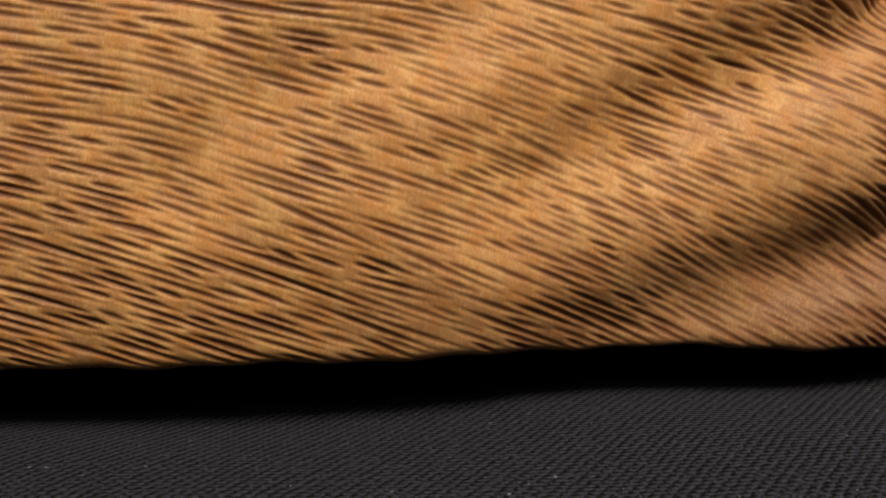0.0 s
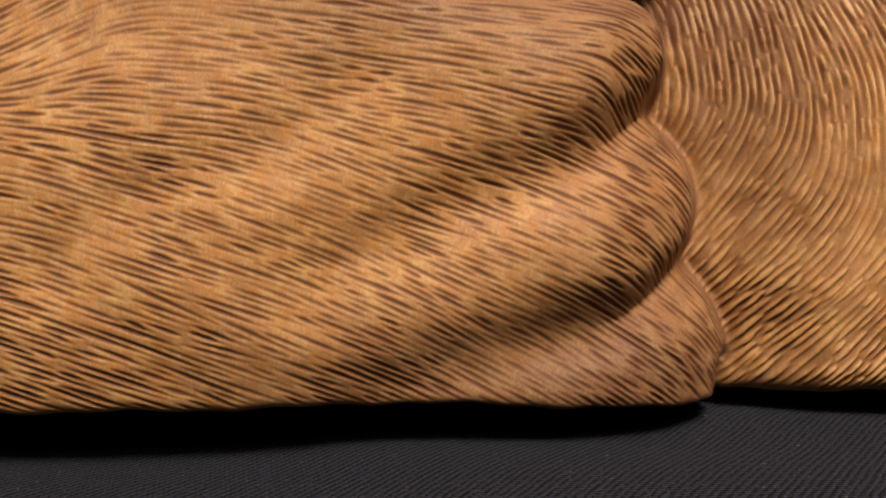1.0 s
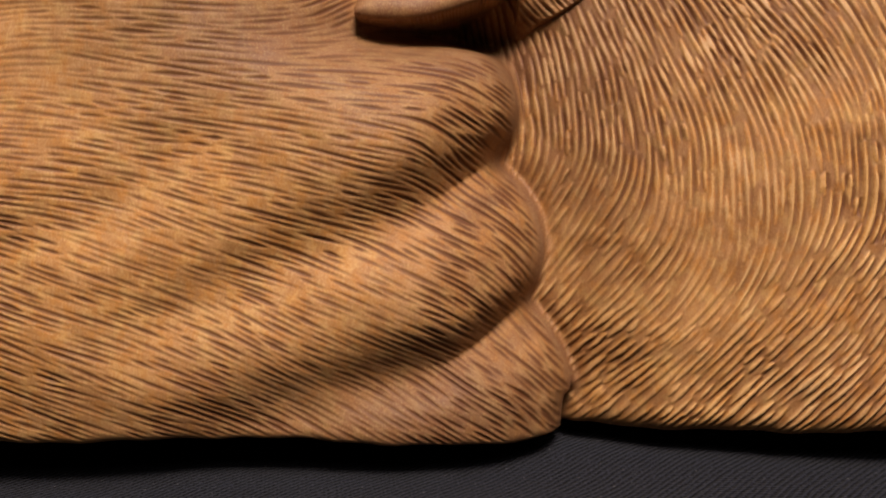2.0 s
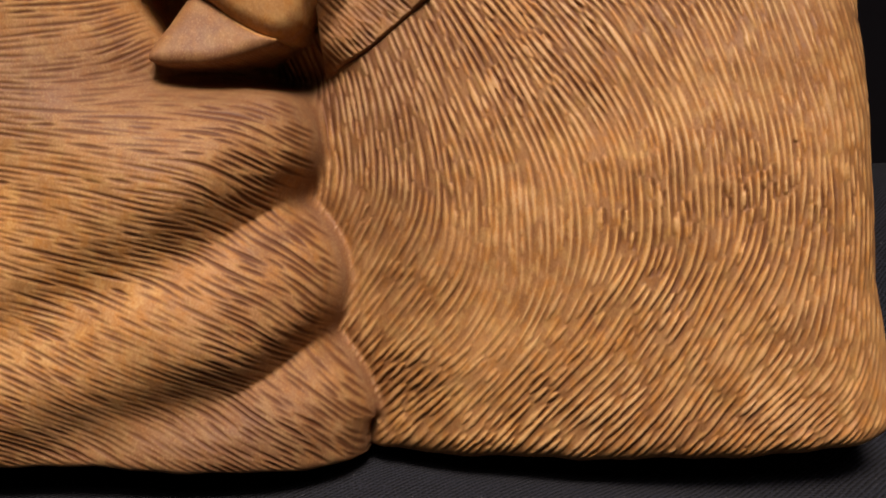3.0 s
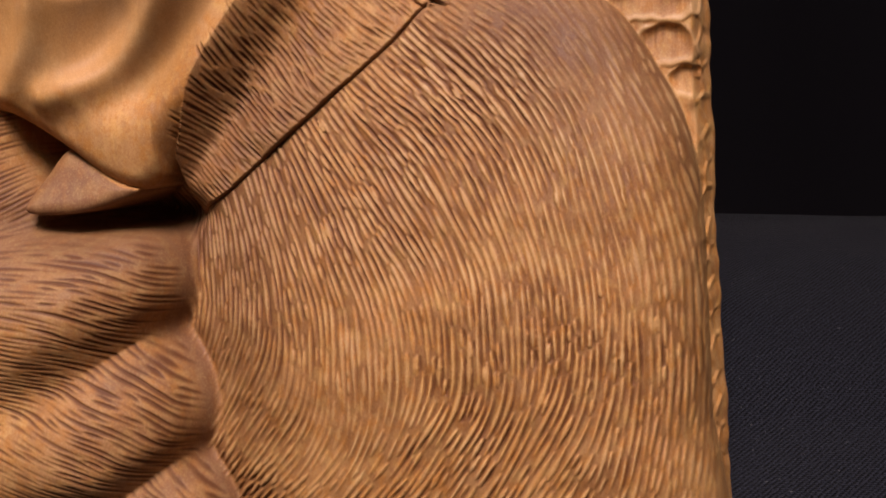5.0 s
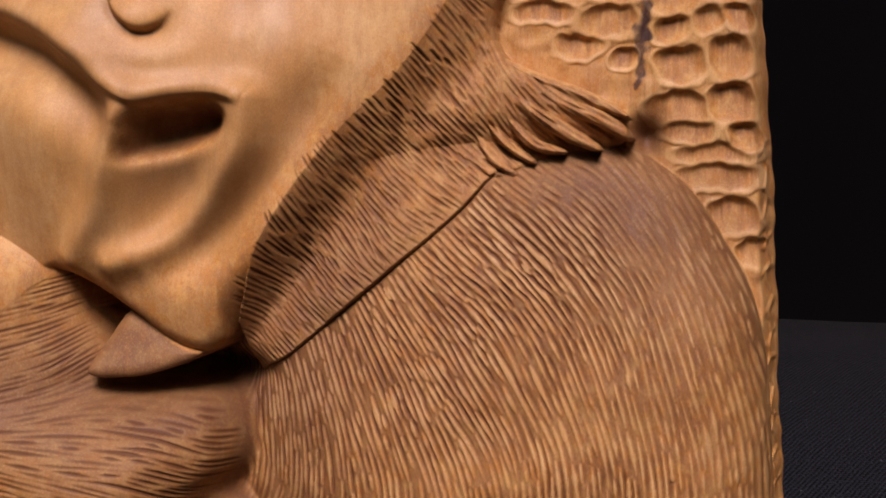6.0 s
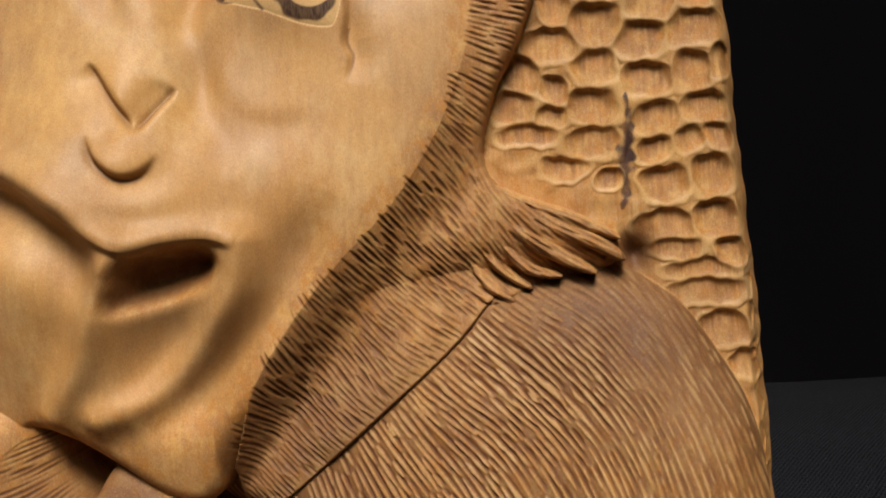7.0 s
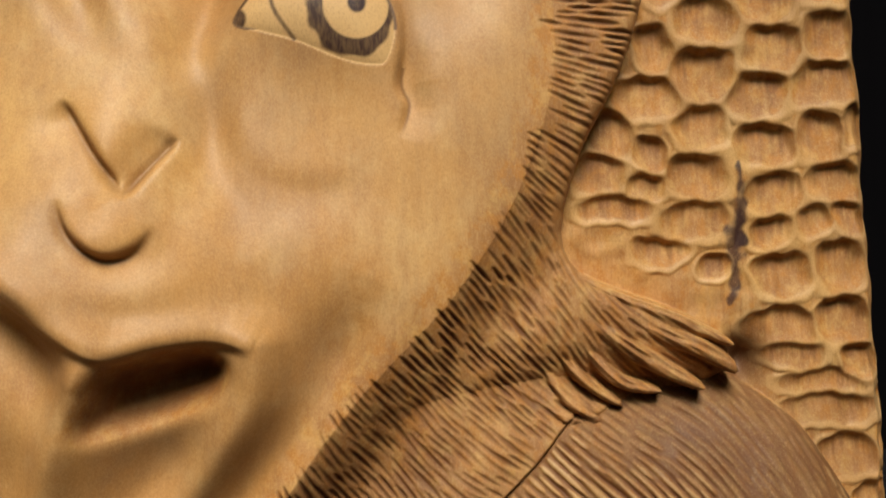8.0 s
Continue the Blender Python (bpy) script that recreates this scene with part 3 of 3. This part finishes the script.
H -= (2.2 + 3.0 * smooth01((U - 92) / 12)) * (1 - np.sqrt(np.maximum(1 - edge_b ** 2, 0)))
# hand-cut unevenness
for f, g, a in ((0.11, 0.09, 0.35), (0.23, 0.19, 0.18), (0.47, 0.41, 0.07)):
    H += a * (1 - 0.75 * on_face) * np.sin(U * f + 3 * np.sin(V * g * 0.7 + a * 9)) * np.sin(V * g + 2 * np.sin(U * f * 0.6 + a * 5))


# -- grooves of the hair, cut one by one along the lie of the hair
def lie_of_hair(rows, reach):
    """Direction (doubled angle) at a 1 mm raster from a few rows of place and angle."""
    gu, gv = np.meshgrid(np.arange(-62, 214.0), np.arange(18, 250.0), indexing="ij")
    c = np.zeros_like(gu)
    s = np.zeros_like(gu)
    for u, v, a in rows:
        w = 1 / (((gu - u) ** 2 + (gv - v) ** 2) / reach ** 2 + 0.15) ** 1.6
        c += w * math.cos(2 * radians(a))
        s += w * math.sin(2 * radians(a))
    return np.arctan2(s, c) / 2


HAND_LIE = [(-46, 62, -10), (-48, 43, -17), (-27, 57, -22), (-28, 40, -21), (-4, 56, -20), (-5, 37, -22), (17, 61, -21), (17, 45, -25), (33, 37, -29), (41, 65, -18), (59, 54, -24), (-42, 29, -22), (-13, 76, -5), (23, 83, -8), (55, 91, -3), (56, 78, -10), (67, 78, -46), (71, 63, -24), (80, 51, -46), (75, 32, -32), (87, 29, -48), (-35, 90, 30), (23, 98, -5), (60, 99, -6), (31, 111, 12), (74, 88, -30), (45, 112, 40), (84, 56, -57), (84, 62, -40), (45, 68, -15)]
BODY_LIE = [(95, 91, -84), (93, 69, 62), (97, 58, 52), (105, 41, 45), (108, 106, -66), (122, 92, -66), (138, 105, -52), (155, 109, -65), (122, 78, -88), (158, 80, -86), (152, 53, 58), (140, 37, 46), (173, 56, 60), (191, 58, 80), (196, 81, -88), (182, 112, -77), (183, 34, 44), (199, 62, 86), (102, 107, -70), (120, 118, -52), (136, 131, -38), (148, 136, -41), (157, 138, -50), (171, 141, -52), (157, 152, -30), (188, 139, -64), (188, 116, -72)]
FRINGE_LIE = [(95, 147, -66), (109, 160, -54), (121, 173, -55), (132, 189, -53), (111, 139, -53), (122, 152, -42), (134, 163, -45), (126, 143, -28), (139, 156, -36), (100, 124, -41), (143, 168, -60), (156, 168, -36), (162, 172, -29), (140, 195, -38), (148, 245, 26), (151, 238, 12), (146, 232, -4), (153, 230, -12), (148, 221, -14), (145, 211, -24), (141, 186, -66), (88, 114, -45), (110, 131, -38)]

hair_hand = on_hand & ~on_face & (dw <= 0) & ~(on_fringe & (V > 104))
hair_fringe = on_fringe & ((d_face < 8.0) | ~on_face)
hair_body = on_body & ~hair_hand & ~hair_fringe & ~on_face & (dw <= 0) & (EDGE_R > 4.0)
RASTER = 0.25


def picked(a, x, y):
    """Values of a raster between its cells."""
    x = np.clip(x, 0, a.shape[0] - 1.01)
    y = np.clip(y, 0, a.shape[1] - 1.01)
    i, j = x.astype(np.int32), y.astype(np.int32)
    f, g = x - i, y - j
    k = i * a.shape[1] + j
    r = a.ravel()
    return (r[k] * (1 - g) + r[k + 1] * g) * (1 - f) + (r[k + a.shape[1]] * (1 - g) + r[k + a.shape[1] + 1] * g) * f


def strokes(lie, allowed, gap, length, seed, turn=0.03):
    """Single tool strokes laid side by side along the lie of the hair, each one started beside another: for each its points (x, y, angle).
    gap: the distance from stroke to stroke; length: the shortest and the longest."""
    own = random.Random(seed)
    n, m = int(276 / RASTER), int(232 / RASTER)
    taken = np.ones((n, m), bool)
    x, y = ((U + 62) / RASTER).astype(np.int32), ((V - 18) / RASTER).astype(np.int32)
    ok = allowed & (x >= 0) & (x < n) & (y >= 0) & (y < m)
    taken[x[ok], y[ok]] = False
    taken = bytearray(taken.tobytes())
    angles = (lie % np.pi).tolist()
    step, made = 0.35, []
    inv = 1 / RASTER

    def trace(x, y, a0, sign, steps, lean):
        run, last = [], a0
        for _ in range(steps):
            if not (1 < x < 274 and 1 < y < 230):
                break
            a = angles[int(x)][int(y)] + lean
            a += math.pi * round((last - a) / math.pi)
            last = last + 0.5 * (a - last)
            x += sign * step * math.cos(last)
            y += sign * step * math.sin(last)
            if taken[int(x * inv) * m + int(y * inv)]:
                break
            run.append((x, y, last))
        return run
    free = np.argwhere(~np.frombuffer(bytes(taken), bool).reshape(n, m)) * RASTER
    order = list(range(len(free)))
    own.shuffle(order)
    waiting = []
    for k in order[:5000]:
        waiting.append((free[k][0], free[k][1]))
        while waiting:
            sx, sy = waiting.pop(own.randrange(max(0, len(waiting) - 40), len(waiting)))
            if not (1 < sx < 274 and 1 < sy < 230) or taken[int(sx * inv) * m + int(sy * inv)]:
                continue
            lean, total = own.gauss(0, turn), own.uniform(*length) / step
            share = own.uniform(0.2, 0.8)
            a0 = angles[int(sx)][int(sy)] + lean
            line = trace(sx, sy, a0, -1, int(total * share), lean)[::-1] + [(sx, sy, a0)] + trace(sx, sy, a0, 1, int(total * (1 - share)), lean)
            if len(line) * step < length[0]:
                continue
            made.append(np.array(line))
            here = gap * own.uniform(0.82, 1.22)
            off = [0.70 * gap * (k / 3) for k in range(-3, 4)]
            for px, py, a in line:
                ca, sa = math.cos(a), math.sin(a)
                for o in off:
                    taken[min(max(int((px - o * sa) * inv), 0), n - 1) * m + min(max(int((py + o * ca) * inv), 0), m - 1)] = 1
            for j in range(2, len(line), 9):
                px, py, a = line[j]
                for o in (-here, here):
                    waiting.append((px - o * math.sin(a), py + o * math.cos(a)))
    return made


CELL = 0.16


def cut_strokes(lines, width, seed, blunt=0.5, vary=0.3):
    """The strokes as a relief from 0 to about 1: pointed at their ends, each of its own width and strength."""
    own = np.random.default_rng(seed)
    n, m = int(276 / CELL), int(232 / CELL)
    field = np.zeros(n * m, np.float32)
    across = np.linspace(-1, 1, 11)[:, None]
    for line in lines:
        k = np.linspace(0, len(line) - 1, len(line) * 3)
        i = np.minimum(k.astype(int), len(line) - 2)
        f = (k - i)[:, None]
        pt = line[i] * (1 - f) + line[i + 1] * f
        far = k / k[-1]
        skew = own.uniform(0.7, 1.5)
        taper = np.clip(np.sin(np.pi * far ** skew), 0, 1) ** blunt
        wob = 1 + 0.2 * np.sin(far * own.uniform(6, 14) + own.uniform(0, 6))
        w = width * own.uniform(1 - vary, 1 + vary) * min(1.0, 0.55 + len(line) / 60) * taper * wob
        strength = own.uniform(1 - 1.3 * vary, 1 + 0.6 * vary) * (0.35 + 0.65 * taper)
        ox = pt[:, 0] - across * w * np.sin(pt[:, 2])
        oy = pt[:, 1] + across * w * np.cos(pt[:, 2])
        value = (strength * (1 - across ** 2) ** 0.8).astype(np.float32)
        cell = np.clip((ox / CELL).astype(np.int32), 0, n - 1) * m + np.clip((oy / CELL).astype(np.int32), 0, m - 1)
        np.maximum.at(field, cell.ravel(), np.broadcast_to(value, ox.shape).ravel())
    return picked(blurred(field.reshape(n, m), 1), (U + 62) / CELL - 0.5, (V - 18) / CELL - 0.5).astype(np.float32)


def slow(size, seed):
    """Smooth random field of that grain in millimetres."""
    a = np.random.default_rng(seed).standard_normal((int(340 / size) + 6, int(300 / size) + 6)).astype(np.float32)
    a = picked(blurred(a, 1), (U + 115) / size + 1, (V - 10) / size + 1)
    return a / a.std()


def soft(mask, n):
    return np.where(mask, blurred(mask.astype(np.float32), n), 0)


hand_lie, body_lie, fringe_lie = lie_of_hair(HAND_LIE, 14), lie_of_hair(BODY_LIE, 16), lie_of_hair(FRINGE_LIE, 12)
CUT = np.zeros_like(H)
TINT = np.zeros_like(H)
# hand: narrow dark cuts
lines = strokes(hand_lie, hair_hand & (U > -61), 1.02, (5.0, 34.0), 11)
z = cut_strokes(lines, 0.37, 21, 0.95, 0.28)
worn = (1 - 0.85 * hump(62, 103, 22, 4.5)) * (1 - 0.55 * hump(78, 75, 10, 3.0, 28)) * (1 - 0.55 * hump(84, 47, 8, 2.8, 28)) * smooth01((V - low + 0.6) / 2.5)
worn = worn * np.clip(0.92 + 0.15 * slow(9.0, 31) + 0.08 * slow(3.0, 32), 0.5, 1.2) * (1 - 0.6 * hump(-12, 98, 36, 22))
k = soft(hair_hand, 1) * worn * (1 + 0.35 * hump(78, 58, 18, 46))
CUT += k * (0.36 + 0.2 * smooth01((U - 50) / 25)) * z
TINT += k * (0.62 * smooth01((z - 0.05) / 0.7) + 0.55 * z)
hand_rub = 0.9 * np.clip(blurred(z, 12) - z, 0, 0.6) * hair_hand * np.clip(0.8 + 0.5 * slow(6.0, 33), 0.1, 1.6)
# body: single raised hairs, with darker cuts here and there between them
body_area = hair_body & (d_hand < -0.6)
hairs = strokes(body_lie, body_area, 1.48, (3.6, 27.0), 12)
z = cut_strokes(hairs, 0.54, 22, 0.6, 0.3)
# each hair has its cut beside it
beside_hair = [np.stack([h[:, 0] + 0.72 * np.sin(h[:, 2]), h[:, 1] - 0.72 * np.cos(h[:, 2]), h[:, 2]], 1) for h in hairs]
g = cut_strokes(beside_hair, 0.42, 23, 0.7, 0.4) * (1 - smooth01((z - 0.1) / 0.5))
worn = smooth01((V - low + 0.3) / 4.0) * (1 - 0.40 * hump(172, 153, 32, 12, -22)) * (1 - 0.75 * hump(208, 34, 9, 26)) * (1 - 0.35 * np.exp(-(d_hand / 3) ** 2))
bold = np.clip(0.75 + 0.55 * hump(128, 118, 44, 26, 35) + 0.25 * slow(10.0, 34) + 0.12 * slow(3.5, 35), 0.25, 1.35)
k = soft(hair_body, 5) * worn
CUT += k * ((0.27 + 0.28 * bold) * (0.55 - z) + 0.40 * bold * g)
TINT += k * (0.64 * bold * np.clip(g, 0, 1.1) + (0.20 + 0.30 * bold) * smooth01((0.40 - z) / 0.4))
rubbed = (1.55 * smooth01((z - 0.25) / 0.6) * k * np.clip(0.85 + 0.3 * slow(5.0, 36), 0.3, 1.3)) * hair_body
# fringe: even cuts that start at ragged places on the face
ragged = np.where(on_face, smooth01((1.6 + 1.2 * slow(1.6, 37) - d_face) / 1.2), 1.0)
lines = strokes(fringe_lie, hair_fringe & (ragged > 0.4), 1.16, (4.0, 16.0), 14)
z = cut_strokes(lines, 0.43, 24, 0.65, 0.3)
k = soft(hair_fringe, 3) * np.clip(0.95 + 0.2 * slow(8.0, 38), 0.4, 1.3)
CUT += k * 0.70 * z
TINT += k * 1.0 * np.clip(z, 0, 1.1)
# the crease between fringe and body, cut in and darkened
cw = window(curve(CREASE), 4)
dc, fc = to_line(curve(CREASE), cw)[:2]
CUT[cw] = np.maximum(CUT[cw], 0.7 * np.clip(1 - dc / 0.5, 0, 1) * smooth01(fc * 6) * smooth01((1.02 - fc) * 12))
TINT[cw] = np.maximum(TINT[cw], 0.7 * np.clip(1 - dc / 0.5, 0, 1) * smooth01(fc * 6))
H -= CUT

# -- stains, burnt lines and the shade painted in with them
# browner fingers; the lamplit upper left of the hand is painted lighter
STAIN_SHADE = np.where(hair_body, 0.95, np.where(hair_fringe & ~on_face, 0.95, np.where(hair_hand, 0.62 + 0.4 * hump(76, 58, 34, 46) - 0.45 * hump(-8, 92, 48, 28), 0.12))).astype(np.float32)
STAIN_SHADE = np.where(on_face, 0.10 + 0.7 * smooth01(1 - d_face / 6.5), STAIN_SHADE)
STAIN_SHADE = STAIN_SHADE - rubbed - hand_rub
STAIN_SHADE = np.where(dw > 0, 1.0, STAIN_SHADE)
STAIN_SHADE = np.maximum(STAIN_SHADE, 0.7 * chin)
# finish rubbed off the ridges; in the scoops' hollows, finish and painted-in shade
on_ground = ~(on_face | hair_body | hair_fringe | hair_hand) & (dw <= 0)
STAIN_SHADE = np.where(on_ground, np.clip(-0.40 + 1.4 * smooth01((-SCOOPED - 0.05) / 0.75) + 0.85 * PLAIN + 0.14 * fibre * smooth01(PLAIN - SCOOPED) + 0.5 * FACET * border, -0.5, 1.0), STAIN_SHADE)
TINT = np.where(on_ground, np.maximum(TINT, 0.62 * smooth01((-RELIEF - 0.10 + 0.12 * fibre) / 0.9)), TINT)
# darker inside the mouth
STAIN_SHADE = np.maximum(STAIN_SHADE, 1.0 * smooth01((dm + 2) / 3)).astype(np.float32)
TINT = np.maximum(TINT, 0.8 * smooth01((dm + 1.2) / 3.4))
# dull purple-brown wood, with shade by chin, fingers and lower hand painted in
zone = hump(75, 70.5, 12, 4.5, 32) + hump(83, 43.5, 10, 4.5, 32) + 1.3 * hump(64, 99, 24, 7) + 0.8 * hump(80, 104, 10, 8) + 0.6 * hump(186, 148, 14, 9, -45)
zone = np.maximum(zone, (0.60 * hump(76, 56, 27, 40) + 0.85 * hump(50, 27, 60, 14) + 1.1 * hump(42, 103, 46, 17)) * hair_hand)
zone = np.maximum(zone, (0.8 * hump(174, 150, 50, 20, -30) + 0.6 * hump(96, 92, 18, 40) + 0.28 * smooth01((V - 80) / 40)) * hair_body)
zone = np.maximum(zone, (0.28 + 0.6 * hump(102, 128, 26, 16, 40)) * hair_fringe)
VIOLET_SHADE = 0.70 * np.clip(zone, 0, 1.1) * ~on_face * np.where(dw > 0, 0.5, 1.0) + 0.65 * (dw > 0) * ~on_face
# shade of the crevice round the finger tips, put into the colour
VIOLET_SHADE = np.maximum(VIOLET_SHADE, 0.8 * np.exp(-(d_hand / 2.2) ** 2) * smooth01((U - 58) / 10) * smooth01((112 - V) / 6) * ~on_face * (dw <= 0))
streak = np.zeros_like(H)
d, far, side = to_line(curve([(175.6, 202), (176.1, 198), (176.4, 193), (174.8, 187), (174.8, 180), (173.8, 175)]), window(np.array([[170, 170], [180, 208]]), 4))
vw = window(np.array([[170, 170], [180, 208]]), 4)
streak[vw] = smooth01(1.3 + 0.28 * slow(0.7, 43)[vw] - d / (0.3 + 1.7 * np.sin(np.clip(far, 0, 1) * 3.1) ** 0.7 * np.clip(0.8 + 0.28 * slow(1.8, 41)[vw], 0.3, 1.5))) * (d < 3)
VIOLET_SHADE = np.maximum(np.maximum(VIOLET_SHADE, streak), 0.95 * HOLE ** 0.6 * (U > 172.2))
# the shallow nose cuts get their shade as a tint
TINT = np.maximum(TINT, 0.6 * np.clip(nose_lines, 0, 1))
TINT = np.maximum(TINT, 0.75 * LID_LINE * on_face)
STAIN_SHADE = np.where(de > 0, -0.5, STAIN_SHADE).astype(np.float32)
TINT = np.maximum(TINT, 0.55 * HOLE * (U > 172.2))
BURN = np.zeros_like(H)
ew = window(EYE, 5)
eu, ev = U[ew], V[ew]
inner = de[ew] > 0
pupil = smooth01((2.2 - np.hypot((eu - 105.3) * 1.22, ev - 230.1)) / 0.6)
ragged = 0.22 * slow(0.9, 39)[ew]
iris = np.hypot((eu - 105.1) * 1.06, ev - 229.6)
ring = smooth01((iris - 5.7) / 0.4) * smooth01((7.7 + ragged - np.hypot(eu - 104.2, ev - 228.0)) / 0.7) * inner
BURN[ew] = np.maximum(pupil, ring * 0.96)
d, far, side = to_line(curve([(90.4, 234.2), (91.0, 229.2), (94.5, 223.7)]), ew)
BURN[ew] = np.maximum(BURN[ew], 0.8 * smooth01((0.55 - d) / 0.4))
BURN[ew] = np.maximum(BURN[ew], 0.95 * smooth01((2.4 - np.hypot(eu - 84.2, ev - 227.4)) / 0.7) * inner)
d, far, side = to_line(np.vstack([EYE, EYE[:1]]), ew)
BURN[ew] = np.maximum(BURN[ew], 0.8 * smooth01((0.45 - d) / 0.35) * (ev > 225.5))
BURN = np.maximum(BURN, 0.9 * streak * np.clip(0.7 + 0.4 * slow(1.0, 42), 0.0, 1))
BURN = np.maximum(BURN, smooth01((3.2 - np.hypot(U - 51, V - 242)) / 0.5))


def carving():
    nu, nv = U.shape
    fine = np.ones((nu - 1, nv - 1), bool)
    # the part that stays out of view is coarser
    q = 8
    ia = int(np.searchsorted(us, 22.0)) // q * q
    jb = (int(np.searchsorted(vs, 138.0)) // q + 1) * q
    je = jb + (nv - 1 - jb) // q * q
    fine[:ia, jb:je] = False
    i, j = np.nonzero(fine)
    a = i * nv + j
    quads = np.stack([a, a + nv, a + nv + 1, a + 1], 1)
    ci, cj = np.meshgrid(np.arange(0, ia, q), np.arange(jb, je, q), indexing="ij")
    a = (ci * nv + cj).ravel()
    quads = np.vstack([quads, np.stack([a, a + q * nv, a + q * nv + q, a + q], 1)])
    co = np.stack([U, 198.0 - H, V], -1).reshape(-1, 3)
    # sides and back
    ring = np.concatenate([np.arange(nu) * nv, (nu - 1) * nv + np.arange(1, nv), (nu - 2 - np.arange(nu - 1)) * nv + nv - 1, nv - 2 - np.arange(nv - 2)])
    n0 = len(co)
    back = co[ring].copy()
    back[:, 1] = 198.0 - BACK
    back[:, 0] += np.where(back[:, 0] > 150, -1.5, 0)
    co = np.vstack([co, back])
    m = len(ring)
    k = np.arange(m)
    skirt = np.stack([ring, n0 + k, n0 + (k + 1) % m, ring[(k + 1) % m]], 1)
    quads = np.vstack([quads, skirt])
    used = np.zeros(len(co), bool)
    used[quads.ravel()] = True
    renum = np.cumsum(used) - 1
    quads = renum[quads]
    loops = np.concatenate([quads.ravel(), renum[n0 + k]]).astype(np.int32)
    starts = np.concatenate([np.arange(len(quads)) * 4, [len(quads) * 4]]).astype(np.int32)
    me = bpy.data.meshes.new("wood_carving")
    me.vertices.add(int(used.sum()))
    me.vertices.foreach_set("co", (co[used] / 1000).astype(np.float32).ravel())
    me.loops.add(len(loops))
    me.loops.foreach_set("vertex_index", loops)
    me.polygons.add(len(starts))
    me.polygons.foreach_set("loop_start", starts)
    me.update(calc_edges=True)
    me.validate()
    for name, field in (("stain_shade", STAIN_SHADE), ("cut", np.clip(TINT, 0, 1)), ("burn", BURN), ("violet_shade", VIOLET_SHADE)):
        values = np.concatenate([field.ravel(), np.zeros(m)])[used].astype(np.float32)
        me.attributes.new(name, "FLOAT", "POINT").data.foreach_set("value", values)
    me.polygons.foreach_set("use_smooth", np.ones(len(me.polygons), bool))
    me.materials.append(WOOD)
    ob = new("wood_carving", me)
    ob.matrix_world = BLOCK
    return tagged(ob, "honey and brown carved wooden relief block leaning back on black cloth", "carving")


carving()
